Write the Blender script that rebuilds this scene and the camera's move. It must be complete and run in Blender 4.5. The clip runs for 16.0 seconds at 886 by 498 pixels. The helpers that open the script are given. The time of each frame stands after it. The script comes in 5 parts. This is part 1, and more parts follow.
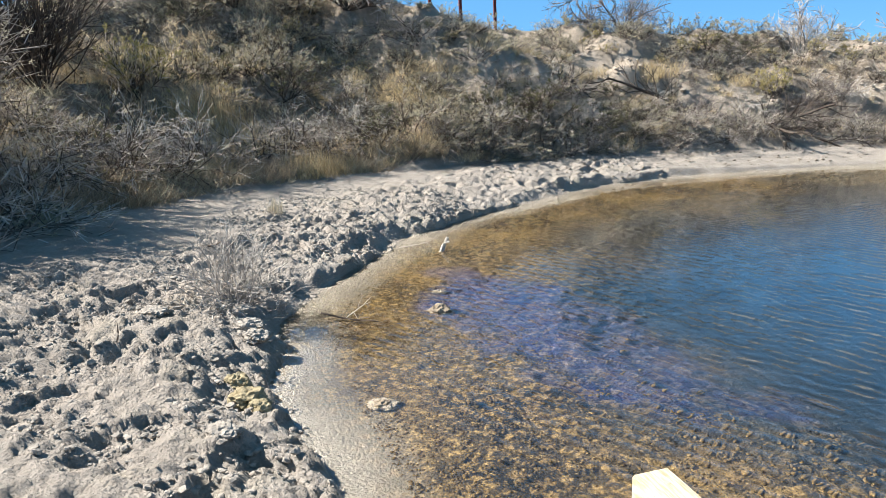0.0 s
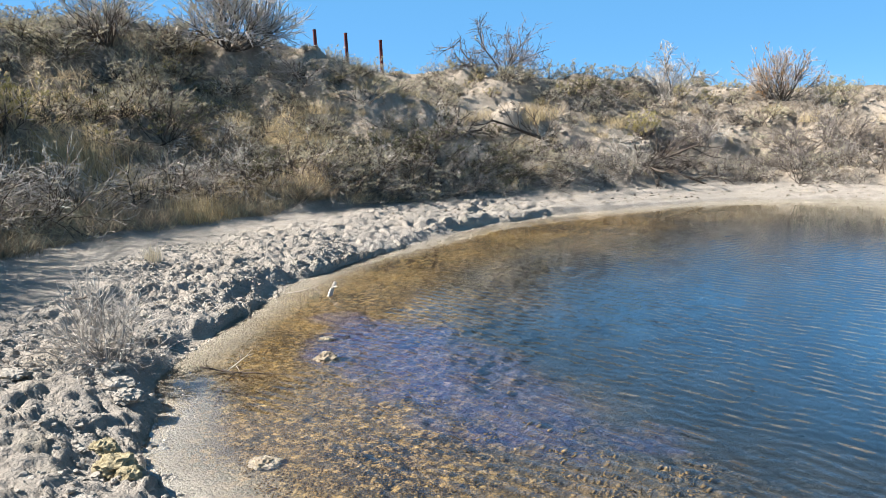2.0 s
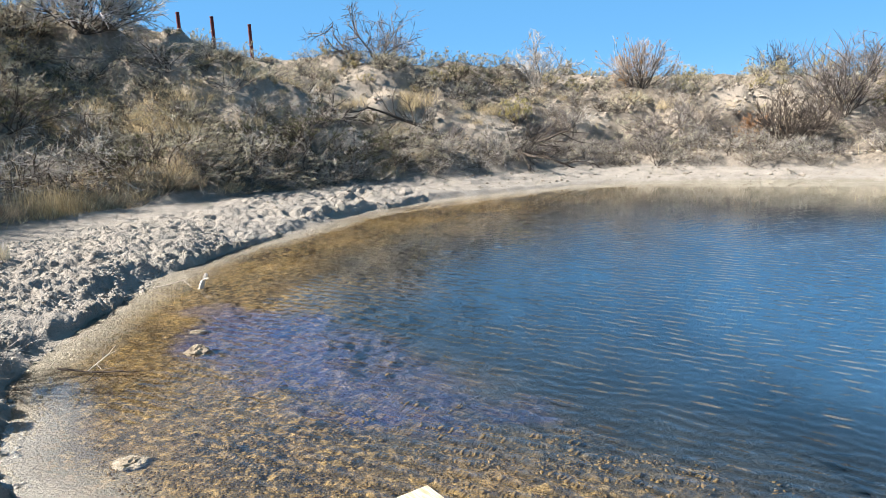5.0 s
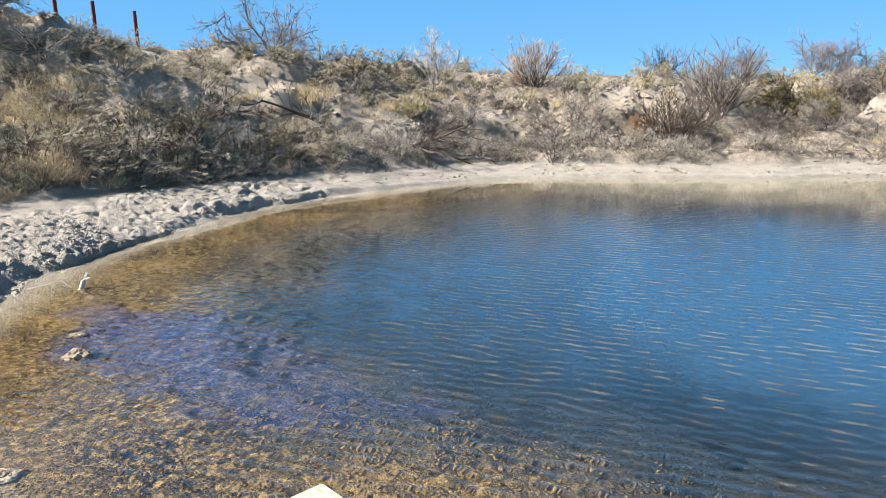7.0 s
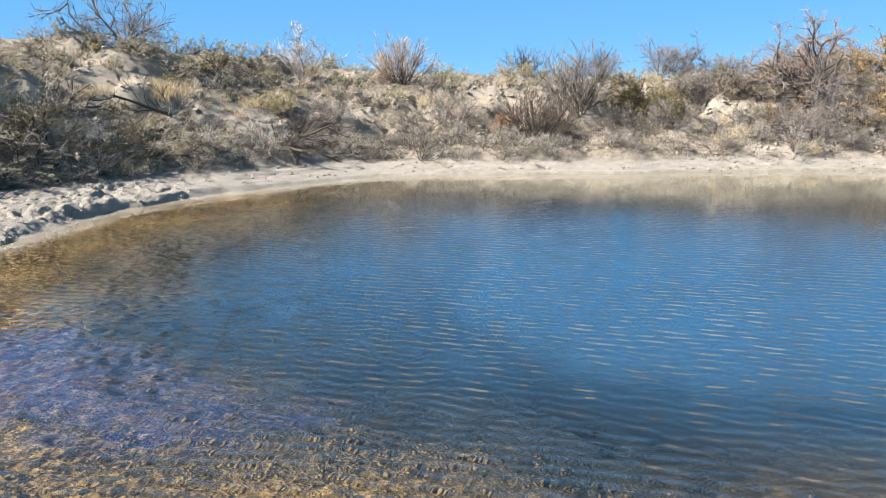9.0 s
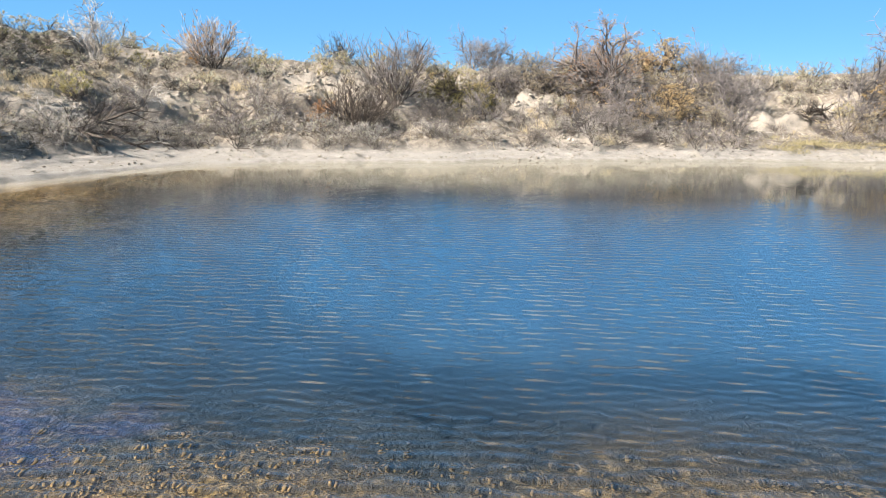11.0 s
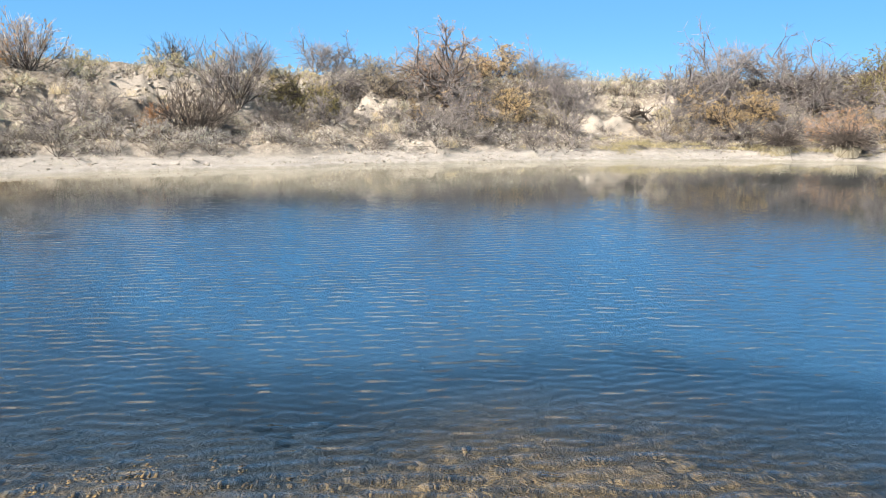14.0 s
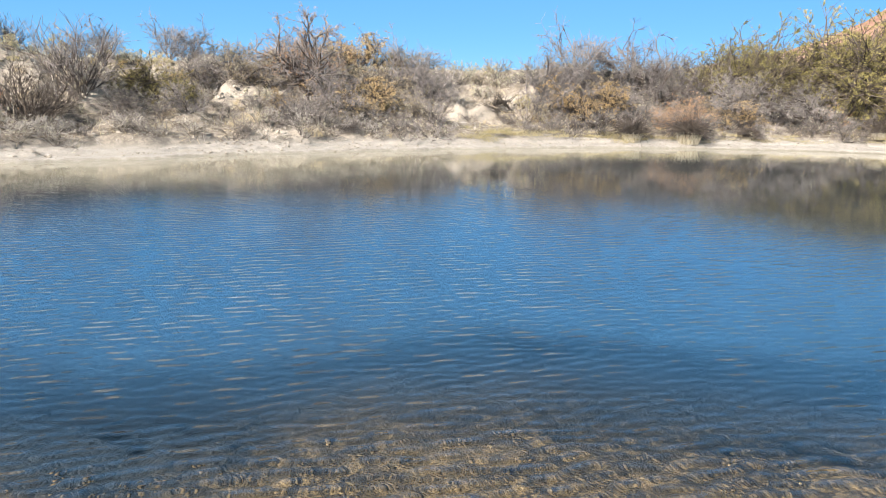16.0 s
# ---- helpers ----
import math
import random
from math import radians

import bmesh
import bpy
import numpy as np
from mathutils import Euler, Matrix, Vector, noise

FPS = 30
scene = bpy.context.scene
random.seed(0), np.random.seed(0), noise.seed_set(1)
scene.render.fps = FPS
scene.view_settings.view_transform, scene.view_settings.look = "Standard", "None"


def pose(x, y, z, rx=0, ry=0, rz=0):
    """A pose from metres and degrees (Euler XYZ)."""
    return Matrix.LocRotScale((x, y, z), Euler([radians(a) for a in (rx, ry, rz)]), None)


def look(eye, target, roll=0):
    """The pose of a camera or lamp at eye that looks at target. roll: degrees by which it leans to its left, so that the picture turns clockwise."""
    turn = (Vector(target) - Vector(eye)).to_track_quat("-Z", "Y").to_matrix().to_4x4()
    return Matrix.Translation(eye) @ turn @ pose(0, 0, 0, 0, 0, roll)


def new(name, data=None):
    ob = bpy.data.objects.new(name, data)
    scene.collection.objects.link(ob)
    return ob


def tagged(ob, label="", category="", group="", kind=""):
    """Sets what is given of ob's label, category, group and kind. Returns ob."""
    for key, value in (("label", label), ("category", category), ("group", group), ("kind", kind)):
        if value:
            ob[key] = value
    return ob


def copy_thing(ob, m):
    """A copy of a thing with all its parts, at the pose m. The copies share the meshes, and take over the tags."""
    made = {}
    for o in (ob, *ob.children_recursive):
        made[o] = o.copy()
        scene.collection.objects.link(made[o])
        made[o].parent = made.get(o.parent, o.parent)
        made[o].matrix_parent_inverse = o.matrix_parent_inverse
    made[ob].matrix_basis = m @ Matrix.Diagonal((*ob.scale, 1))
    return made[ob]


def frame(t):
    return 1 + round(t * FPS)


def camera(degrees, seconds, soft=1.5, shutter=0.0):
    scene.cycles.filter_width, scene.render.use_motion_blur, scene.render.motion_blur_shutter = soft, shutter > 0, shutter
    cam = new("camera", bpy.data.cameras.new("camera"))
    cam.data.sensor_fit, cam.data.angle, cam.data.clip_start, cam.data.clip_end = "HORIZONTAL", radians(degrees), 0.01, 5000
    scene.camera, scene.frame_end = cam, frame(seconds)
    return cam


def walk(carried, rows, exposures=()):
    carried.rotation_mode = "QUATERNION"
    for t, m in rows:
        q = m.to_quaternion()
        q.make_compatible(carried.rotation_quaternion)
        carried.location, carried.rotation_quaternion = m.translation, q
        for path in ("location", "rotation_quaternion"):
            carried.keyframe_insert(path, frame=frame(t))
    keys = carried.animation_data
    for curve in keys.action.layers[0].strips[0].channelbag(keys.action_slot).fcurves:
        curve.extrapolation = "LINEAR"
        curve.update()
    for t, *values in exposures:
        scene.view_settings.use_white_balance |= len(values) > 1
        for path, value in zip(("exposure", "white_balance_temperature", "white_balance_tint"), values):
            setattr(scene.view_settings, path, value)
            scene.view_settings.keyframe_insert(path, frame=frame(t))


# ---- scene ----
cam = camera(63.14, 16.0, 0.5)
# seconds, x, y, z, tilt, heading, roll
PATH = [
    (0.0, -0.000, 0.000, 2.000, 77.09, 33.01, -2.83),
    (0.5, 0.008, 0.013, 2.033, 77.70, 30.31, -2.32),
    (1.0, 0.027, 0.051, 2.041, 78.65, 27.73, -2.21),
    (1.5, 0.039, 0.073, 2.038, 79.34, 25.81, -2.44),
    (2.0, 0.053, 0.079, 2.041, 79.74, 24.37, -2.70),
    (2.5, 0.064, 0.079, 2.038, 79.97, 23.08, -2.81),
    (3.0, 0.065, 0.083, 2.036, 80.01, 21.54, -2.83),
    (3.5, 0.082, 0.079, 2.031, 79.79, 19.92, -2.93),
    (4.0, 0.094, 0.085, 2.014, 79.33, 18.47, -2.99),
    (6.5, 0.146, 0.097, 1.981, 77.72, 8.81, -1.87),
    (7.0, 0.150, 0.105, 1.978, 77.84, 6.90, -1.62),
    (7.5, 0.161, 0.107, 1.976, 78.09, 5.01, -1.58),
    (8.0, 0.187, 0.103, 1.987, 78.00, 3.09, -1.51),
    (8.5, 0.182, 0.119, 1.998, 77.64, 0.52, -1.35),
    (9.0, 0.104, 0.138, 2.021, 77.30, -3.60, -0.92),
    (9.5, 0.002, 0.159, 2.028, 77.06, -8.17, -0.55),
    (10.0, -0.040, 0.158, 2.032, 76.80, -12.24, 0.02),
    (12.5, 0.081, 0.114, 2.023, 76.55, -24.67, 1.50),
    (13.0, 0.100, 0.102, 2.019, 76.83, -26.52, 1.37),
    (13.5, 0.106, 0.100, 2.010, 77.03, -28.35, 1.32),
    (14.0, 0.121, 0.093, 2.012, 77.01, -30.16, 1.28),
    (14.5, 0.135, 0.076, 2.014, 76.88, -32.50, 1.30),
    (15.0, 0.156, 0.061, 2.018, 76.69, -35.29, 1.44),
    (15.5, 0.176, 0.048, 2.016, 76.51, -38.10, 1.65),
    (16.0, 0.196, 0.036, 2.016, 76.42, -40.50, 1.89),
]
walk(cam, [(t, pose(x, y, z, tilt, 0, head) @ pose(0, 0, 0, 0, 0, roll)) for t, x, y, z, tilt, head, roll in PATH],
     ((0.0, 1.62), (16.0, 1.62)))

# ---- light: clear winter sky, low sun over the left bank ----
SUN_EL, SUN_AZ = radians(38.0), math.atan2(-0.972, -0.235)
world = bpy.data.worlds.new("world")
scene.world = world
world.use_nodes = True
sky = world.node_tree.nodes.new("ShaderNodeTexSky")
sky.sky_type, sky.sun_disc = "NISHITA", False
sky.sun_elevation, sky.sun_rotation = SUN_EL, SUN_AZ
sky.air_density, sky.dust_density, sky.ozone_density, sky.altitude = 0.65, 0.0, 2.6, 2500
back = world.node_tree.nodes["Background"]
tint = world.node_tree.nodes.new("ShaderNodeMix")
tint.data_type, tint.blend_type = "RGBA", "MULTIPLY"
tint.inputs[0].default_value, tint.inputs[7].default_value = 1.0, (0.67, 0.87, 1.13, 1)
world.node_tree.links.new(sky.outputs[0], tint.inputs[6])
clear = world.node_tree.nodes.new("ShaderNodeMix")
clear.data_type = "RGBA"
clear.inputs[0].default_value, clear.inputs[7].default_value = 0.78, (0.82, 2.58, 4.65, 1)
world.node_tree.links.new(tint.outputs[2], clear.inputs[6])
height_in_sky, up, deepen = (world.node_tree.nodes.new("ShaderNode" + kind) for kind in ("TexCoord", "SeparateXYZ", "MapRange"))
world.node_tree.links.new(height_in_sky.outputs["Generated"], up.inputs[0])
world.node_tree.links.new(up.outputs["Z"], deepen.inputs[0])
deepen.inputs[1].default_value, deepen.inputs[2].default_value = 0.15, 1.0
deepen.inputs[3].default_value, deepen.inputs[4].default_value = 1.0, 0.34
zenith = world.node_tree.nodes.new("ShaderNodeVectorMath")
zenith.operation = "SCALE"
world.node_tree.links.new(clear.outputs[2], zenith.inputs[0])
world.node_tree.links.new(deepen.outputs[0], zenith.inputs["Scale"])
world.node_tree.links.new(zenith.outputs[0], back.inputs[0])
back.inputs[1].default_value = 0.065
sun = new("sun", bpy.data.lights.new("sun", "SUN"))
sun.data.energy, sun.data.angle, sun.data.color = 5.0, radians(0.53), (1.0, 0.94, 0.86)
sun.matrix_world = look((math.sin(SUN_AZ) * math.cos(SUN_EL) * 60, math.cos(SUN_AZ) * math.cos(SUN_EL) * 60, math.sin(SUN_EL) * 60), (0, 0, 0))


# ---- materials ----
class Mat:
    """A small builder of node materials."""

    def __init__(self, name, rough=0.9, spec=0.2):
        self.m = bpy.data.materials.new(name)
        self.m.use_nodes = True
        self.t = self.m.node_tree
        self.b = self.t.nodes["Principled BSDF"]
        self.b.inputs["Roughness"].default_value = rough
        self.b.inputs["Specular IOR Level"].default_value = spec

    def node(self, kind, **values):
        n = self.t.nodes.new("ShaderNode" + kind)
        for k, v in values.items():
            setattr(n, k, v)
        return n

    def link(self, a, b):
        self.t.links.new(a, b)

    def place(self, scale=(1, 1, 1), turn=0.0):
        mp = self.node("Mapping", vector_type="TEXTURE")
        mp.inputs["Scale"].default_value = [1 / s for s in scale]
        mp.inputs["Rotation"].default_value = (0, 0, turn)
        self.link(self.node("NewGeometry").outputs["Position"], mp.inputs["Vector"])
        return mp.outputs[0]

    def noise(self, scale, detail=5.0, rough=0.6, vector=None, distort=0.0):
        n = self.node("TexNoise")
        n.inputs["Scale"].default_value, n.inputs["Detail"].default_value, n.inputs["Roughness"].default_value = scale, detail, rough
        n.inputs["Distortion"].default_value = distort
        self.link(vector or self.place(), n.inputs["Vector"])
        return n.outputs["Fac"]

    def ramp(self, fac, *stops):
        r = self.node("ValToRGB")
        el = r.color_ramp.elements
        while len(el) < len(stops):
            el.new(0.5)
        for e, (at, c) in zip(el, stops):
            e.position, e.color = at, (c, c, c, 1) if not isinstance(c, tuple) else (*c, 1)
        self.link(fac, r.inputs[0])
        return r.outputs[0]

    def mix(self, fac, a, b, how="MIX"):
        n = self.node("Mix", data_type="RGBA", blend_type=how)
        for value, socket in ((fac, n.inputs[0]), (a, n.inputs[6]), (b, n.inputs[7])):
            if isinstance(value, (int, float)):
                socket.default_value = value if socket == n.inputs[0] else (value, value, value, 1)
            elif isinstance(value, tuple):
                socket.default_value = (*value, 1)
            else:
                self.link(value, socket)
        return n.outputs[2]

    def math(self, how, a, b=0.0, clamp=False):
        n = self.node("Math", operation=how, use_clamp=clamp)
        for value, socket in ((a, n.inputs[0]), (b, n.inputs[1])):
            if isinstance(value, (int, float)):
                socket.default_value = value
            else:
                self.link(value, socket)
        return n.outputs[0]

    def attr(self, name):
        return self.node("Attribute", attribute_name=name).outputs["Fac"]

    def bump(self, height, strength=0.5, depth=0.02):
        n = self.node("Bump")
        n.inputs["Strength"].default_value, n.inputs["Distance"].default_value = strength, depth
        self.link(height, n.inputs["Height"])
        self.link(n.outputs[0], self.b.inputs["Normal"])
        return n

    def color(self, socket):
        self.link(socket, self.b.inputs["Base Color"])
        return self.m


def plant(name, dark, light, rough=0.85, shine=0.15, island=0.5, thin=0.0):
    """Twigs or leaves: each piece and each plant has its own tone; thin ones let light through."""
    m = Mat(name, rough, shine)
    one = m.node("NewGeometry").outputs["Random Per Island"]
    whole = m.node("ObjectInfo").outputs["Random"]
    grain = m.noise(2.3, 3)
    f = m.math("ADD", m.math("MULTIPLY", one, island), m.math("MULTIPLY", whole, 0.45))
    f = m.math("ADD", f, m.math("SUBTRACT", grain, 0.55), True)
    tone = m.ramp(f, (0.0, dark), (1.0, light))
    if thin:
        through_light, both = m.node("BsdfTranslucent"), m.node("MixShader")
        m.link(tone, through_light.inputs["Color"])
        both.inputs[0].default_value = thin
        m.link(m.b.outputs[0], both.inputs[1])
        m.link(through_light.outputs[0], both.inputs[2])
        m.link(both.outputs[0], m.t.nodes["Material Output"].inputs["Surface"])
    return m.color(tone)


def ground_material():
    m = Mat("ground", 0.95, 0.15)
    u, wet = m.attr("shore"), m.attr("bank")
    fine, mid, big = m.noise(34, 8, 0.65), m.noise(5.5, 6), m.noise(0.55, 5)
    # beach: pale dried silt with darker damp and greenish-grey stains
    beach = m.mix(m.ramp(mid, (0.35, 0), (0.7, 1)), (0.27, 0.241, 0.211), (0.415, 0.373, 0.328))
    beach = m.mix(m.ramp(big, (0.4, 0), (0.65, 0.8)), beach, (0.335, 0.303, 0.266))
    beach = m.mix(m.ramp(m.noise(1.7, 5), (0.56, 0), (0.7, 0.45)), beach, (0.36, 0.32, 0.245))
    beach = m.mix(m.ramp(fine, (0.3, 0.45), (0.5, 0)), beach, (0.2, 0.185, 0.16))
    # bank: sandy soil with litter
    soil = m.mix(m.ramp(mid, (0.35, 0), (0.65, 1)), (0.17, 0.14, 0.108), (0.36, 0.305, 0.245))
    pale = m.attr("pale")
    soil = m.mix(pale, soil, m.mix(fine, (0.30, 0.255, 0.205), (0.46, 0.40, 0.335)))
    litter = m.math("MULTIPLY", m.ramp(m.noise(9, 8, 0.75), (0.48, 0), (0.58, 0.75)), m.math("SUBTRACT", 1.0, m.math("MULTIPLY", pale, 0.8)))
    soil = m.mix(litter, soil, (0.12, 0.098, 0.075))
    land = m.mix(wet, beach, soil)
    # reddish far hill
    land = m.mix(m.attr("hill"), land, m.mix(m.ramp(m.noise(0.25, 8, 0.7), (0.35, 0), (0.65, 1)), (0.24, 0.125, 0.082), (0.36, 0.225, 0.165)))
    # pond bed: wet grey silt at the rim, tan algae crust on the shelf; the deep water's darkness and blue scattered
    # light are painted on the bottom
    def cells(scale, wobble):
        v = m.node("TexVoronoi", feature="F1")
        v.inputs["Scale"].default_value = scale
        warp = m.node("VectorMath", operation="ADD")
        m.link(m.place(), warp.inputs[0])
        n = m.node("TexNoise")
        n.inputs["Scale"].default_value, n.inputs["Detail"].default_value = scale * 0.9, 4
        m.link(m.place(), n.inputs["Vector"])
        small = m.node("VectorMath", operation="SCALE")
        small.inputs["Scale"].default_value = wobble
        m.link(n.outputs["Color"], small.inputs[0])
        m.link(small.outputs[0], warp.inputs[1])
        m.link(warp.outputs[0], v.inputs["Vector"])
        return v.outputs["Distance"]
    knob = m.math("ADD", m.math("MULTIPLY", cells(13.0, 0.08), 0.6), m.math("MULTIPLY", cells(32.0, 0.04), 0.5))
    crust = m.mix(m.ramp(m.noise(16, 6, 0.7), (0.36, 0), (0.62, 1)), (0.115, 0.073, 0.025), (0.33, 0.218, 0.085))
    crust = m.mix(m.ramp(m.noise(1.4, 4), (0.46, 0), (0.62, 0.7)), crust, (0.18, 0.115, 0.052))
    # shade in the gaps and hollows between lumps is put into the crust's colour
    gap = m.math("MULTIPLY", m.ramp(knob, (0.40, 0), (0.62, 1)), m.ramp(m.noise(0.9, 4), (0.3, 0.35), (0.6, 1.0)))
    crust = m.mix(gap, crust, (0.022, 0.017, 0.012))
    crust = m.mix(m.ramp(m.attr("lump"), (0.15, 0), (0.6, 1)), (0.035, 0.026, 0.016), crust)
    # near-side crust: olive tone, also darkened in colour for the deeper water's dimming
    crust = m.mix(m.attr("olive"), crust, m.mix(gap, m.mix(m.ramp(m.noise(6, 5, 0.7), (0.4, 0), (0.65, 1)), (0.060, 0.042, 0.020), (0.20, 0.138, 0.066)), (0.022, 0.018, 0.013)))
    dim = m.mix(m.ramp(m.noise(11, 5, 0.7), (0.38, 0), (0.62, 1)), (0.018, 0.024, 0.085), (0.165, 0.138, 0.150))
    crust = m.mix(m.math("MULTIPLY", m.attr("violet"), 0.8), crust, m.mix(gap, dim, (0.010, 0.018, 0.090)))
    bedrim = m.node("MapRange")
    for i, v in ((1, -0.6), (2, -0.12)):
        bedrim.inputs[i].default_value = v
    m.link(u, bedrim.inputs[0])
    bed = m.mix(bedrim.outputs[0], crust, m.mix(mid, (0.25, 0.218, 0.175), (0.345, 0.30, 0.245)))
    # light lost in the depth and the water's blue upwelling, as bed colours
    deep_dark = m.mix(m.noise(1.3, 4), (0.014, 0.020, 0.026), (0.034, 0.038, 0.040))
    upwell_blue = m.mix(m.noise(0.7, 4), (0.012, 0.048, 0.100), (0.020, 0.076, 0.158))
    bed = m.mix(m.math("MULTIPLY", m.attr("deep"), m.math("SUBTRACT", 1.0, m.math("MULTIPLY", m.attr("violet"), 0.7))), bed, m.mix(m.attr("upwell_blue"), deep_dark, upwell_blue))
    # far-side silt painted paler, making up for the dim bank reflection over it
    bed = m.mix(m.attr("silt"), bed, m.mix(m.noise(1.1, 4), (0.15, 0.135, 0.10), (0.27, 0.24, 0.185)))
    dry = m.node("MapRange")
    for i, v in ((1, -0.05), (2, 0.12)):
        dry.inputs[i].default_value = v
    m.link(m.math("ADD", u, m.math("MULTIPLY", m.math("SUBTRACT", mid, 0.5), 0.35)), dry.inputs[0])
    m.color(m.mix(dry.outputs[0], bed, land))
    rg = m.node("MapRange")
    for i, v in ((1, 0.05), (2, 0.7), (3, 0.45), (4, 0.95)):
        rg.inputs[i].default_value = v
    m.link(u, rg.inputs[0])
    m.link(rg.outputs[0], m.b.inputs["Roughness"])
    grit = m.math("ADD", m.math("MULTIPLY", fine, 0.6), m.math("ADD", m.math("MULTIPLY", mid, 0.6), m.noise(15, 8, 0.78)))
    crumb = m.math("SUBTRACT", 1.0, cells(42.0, 0.03))
    m.bump(m.math("ADD", grit, m.math("MULTIPLY", crumb, 0.5)), 1.0, 0.035)
    return m.m


def water_material():
    m = Mat("pond_water", 0.0, 0.5)
    m.b.inputs["Base Color"].default_value = (0.86, 0.93, 0.95, 1)
    m.b.inputs["Transmission Weight"].default_value = 1.0
    m.b.inputs["IOR"].default_value = 1.58
    # ripples: crossing wave trains that run towards the near shore, bent by a slow drift
    warp, drift, small = m.node("VectorMath", operation="ADD"), m.node("TexNoise"), m.node("VectorMath", operation="SCALE")
    drift.inputs["Scale"].default_value, drift.inputs["Detail"].default_value = 0.7, 2
    small.inputs["Scale"].default_value = 0.12
    m.link(m.place(), drift.inputs["Vector"])
    m.link(drift.outputs["Color"], small.inputs[0])
    m.link(m.place(), warp.inputs[0])
    m.link(small.outputs[0], warp.inputs[1])
    rng = np.random.default_rng(3)

    def train(wave, turn, slope, sway=None):
        k = math.tau / wave
        dot = m.node("VectorMath", operation="DOT_PRODUCT")
        m.link(warp.outputs[0], dot.inputs[0])
        dot.inputs[1].default_value = (k * math.sin(turn), k * math.cos(turn), 0)
        phase = m.math("ADD", dot.outputs["Value"], float(rng.uniform(0, 6.28)))
        if sway is not None:
            phase = m.math("ADD", phase, m.math("MULTIPLY", m.noise(sway, 2, 0.5, m.place((1, 1, 1), float(rng.uniform(0, 6)))), 12.0))
        return m.math("MULTIPLY", m.math("SINE", phase), slope * RIPPLE_SLOPE / k)

    ripple = m.math("ADD", train(0.124, RIPPLE_TURN - 0.16, 0.85, 1.3), train(0.097, RIPPLE_TURN + 0.24, 0.75, 2.3))
    ripple = m.math("ADD", ripple, train(0.155, RIPPLE_TURN + 0.05, 0.6, 1.8))
    for i in range(8):
        ripple = m.math("ADD", ripple, train(0.07 + 0.012 * i, RIPPLE_TURN + rng.normal(0, 0.45), 0.24))
    gust = m.math("ADD", m.math("MULTIPLY", m.ramp(m.noise(0.16, 3), (0.3, 0.6), (0.65, 1.0)), m.attr("open")), 0.012)
    m.bump(m.math("MULTIPLY", ripple, gust), 1.0, 1.0)
    return m.m


RIPPLE_TURN, RIPPLE_SLOPE = radians(22), 0.122
GROUND, WATER = ground_material(), water_material()
TWIG_GREY = plant("grey_twigs", (0.19, 0.166, 0.146), (0.66, 0.60, 0.535))
TWIG_LILAC = plant("lilac_grey_twigs", (0.085, 0.073, 0.068), (0.33, 0.29, 0.27))
TWIG_PALE = plant("bleached_twigs", (0.36, 0.33, 0.29), (0.74, 0.69, 0.62))
# also on inner stems of shrubs and tamarisks, where its darkness stands for self-shadow
TWIG_DARK = plant("dark_twigs", (0.038, 0.030, 0.025), (0.17, 0.137, 0.112))
LEAF_SAGE = plant("sage_leaves", (0.24, 0.22, 0.155), (0.70, 0.64, 0.47), thin=0.3)
LEAF_GREEN = plant("olive_leaves", (0.075, 0.074, 0.038), (0.27, 0.26, 0.145), thin=0.2)
LEAF_GOLD = plant("golden_leaves", (0.36, 0.25, 0.12), (0.62, 0.46, 0.25), thin=0.3)
LEAF_RUST = plant("rust_leaves", (0.30, 0.165, 0.085), (0.64, 0.40, 0.22), thin=0.25)
LEAF_YELLOW = plant("yellow_green_leaves", (0.20, 0.175, 0.065), (0.56, 0.485, 0.22), thin=0.25)
LEAF_OLIVE = plant("yellowing_olive_leaves", (0.13, 0.112, 0.040), (0.46, 0.39, 0.155), thin=0.3)
STRAW = plant("dry_grass", (0.32, 0.25, 0.14), (0.80, 0.67, 0.44), thin=0.35)
TAN_GRASS = plant("tan_grass", (0.19, 0.148, 0.10), (0.54, 0.45, 0.33), thin=0.3)
TOE_GRASS = plant("yellow_green_grass", (0.26, 0.22, 0.115), (0.54, 0.46, 0.27), thin=0.3)
LEAF_ORANGE = plant("orange_leaves", (0.34, 0.17, 0.055), (0.70, 0.42, 0.18), thin=0.25)
LEAF_TAN = plant("tan_leaves", (0.19, 0.155, 0.10), (0.52, 0.43, 0.28), thin=0.25)
BARK = plant("dark_bark", (0.03, 0.025, 0.021), (0.13, 0.105, 0.085))
REED = plant("dry_reeds", (0.42, 0.36, 0.26), (0.76, 0.70, 0.56))


# ---- noise on arrays ----
def hashed(ix, iy, seed):
    h = (ix * 374761393 + iy * 668265263 + seed * 974711) & 0xFFFFFFFF
    h = ((h ^ (h >> 13)) * 1274126177) & 0xFFFFFFFF
    return ((h ^ (h >> 16)) & 0xFFFFFF) / float(0x1000000)


def vnoise(x, y, seed=0):
    ix, iy = np.floor(x).astype(np.int64), np.floor(y).astype(np.int64)
    fx, fy = x - ix, y - iy
    fx, fy = fx * fx * (3 - 2 * fx), fy * fy * (3 - 2 * fy)
    a, b = hashed(ix, iy, seed), hashed(ix + 1, iy, seed)
    c, d = hashed(ix, iy + 1, seed), hashed(ix + 1, iy + 1, seed)
    return (a + (b - a) * fx) * (1 - fy) + (c + (d - c) * fx) * fy - 0.5


def fbm(x, y, scale, octaves=4, seed=0, gain=0.5):
    total, amp = 0.0, 1.0
    for k in range(octaves):
        total = total + amp * vnoise(x * scale + 17.3 * k, y * scale - 9.1 * k, seed + k)
        scale, amp = scale * 2.03, amp * gain
    return total


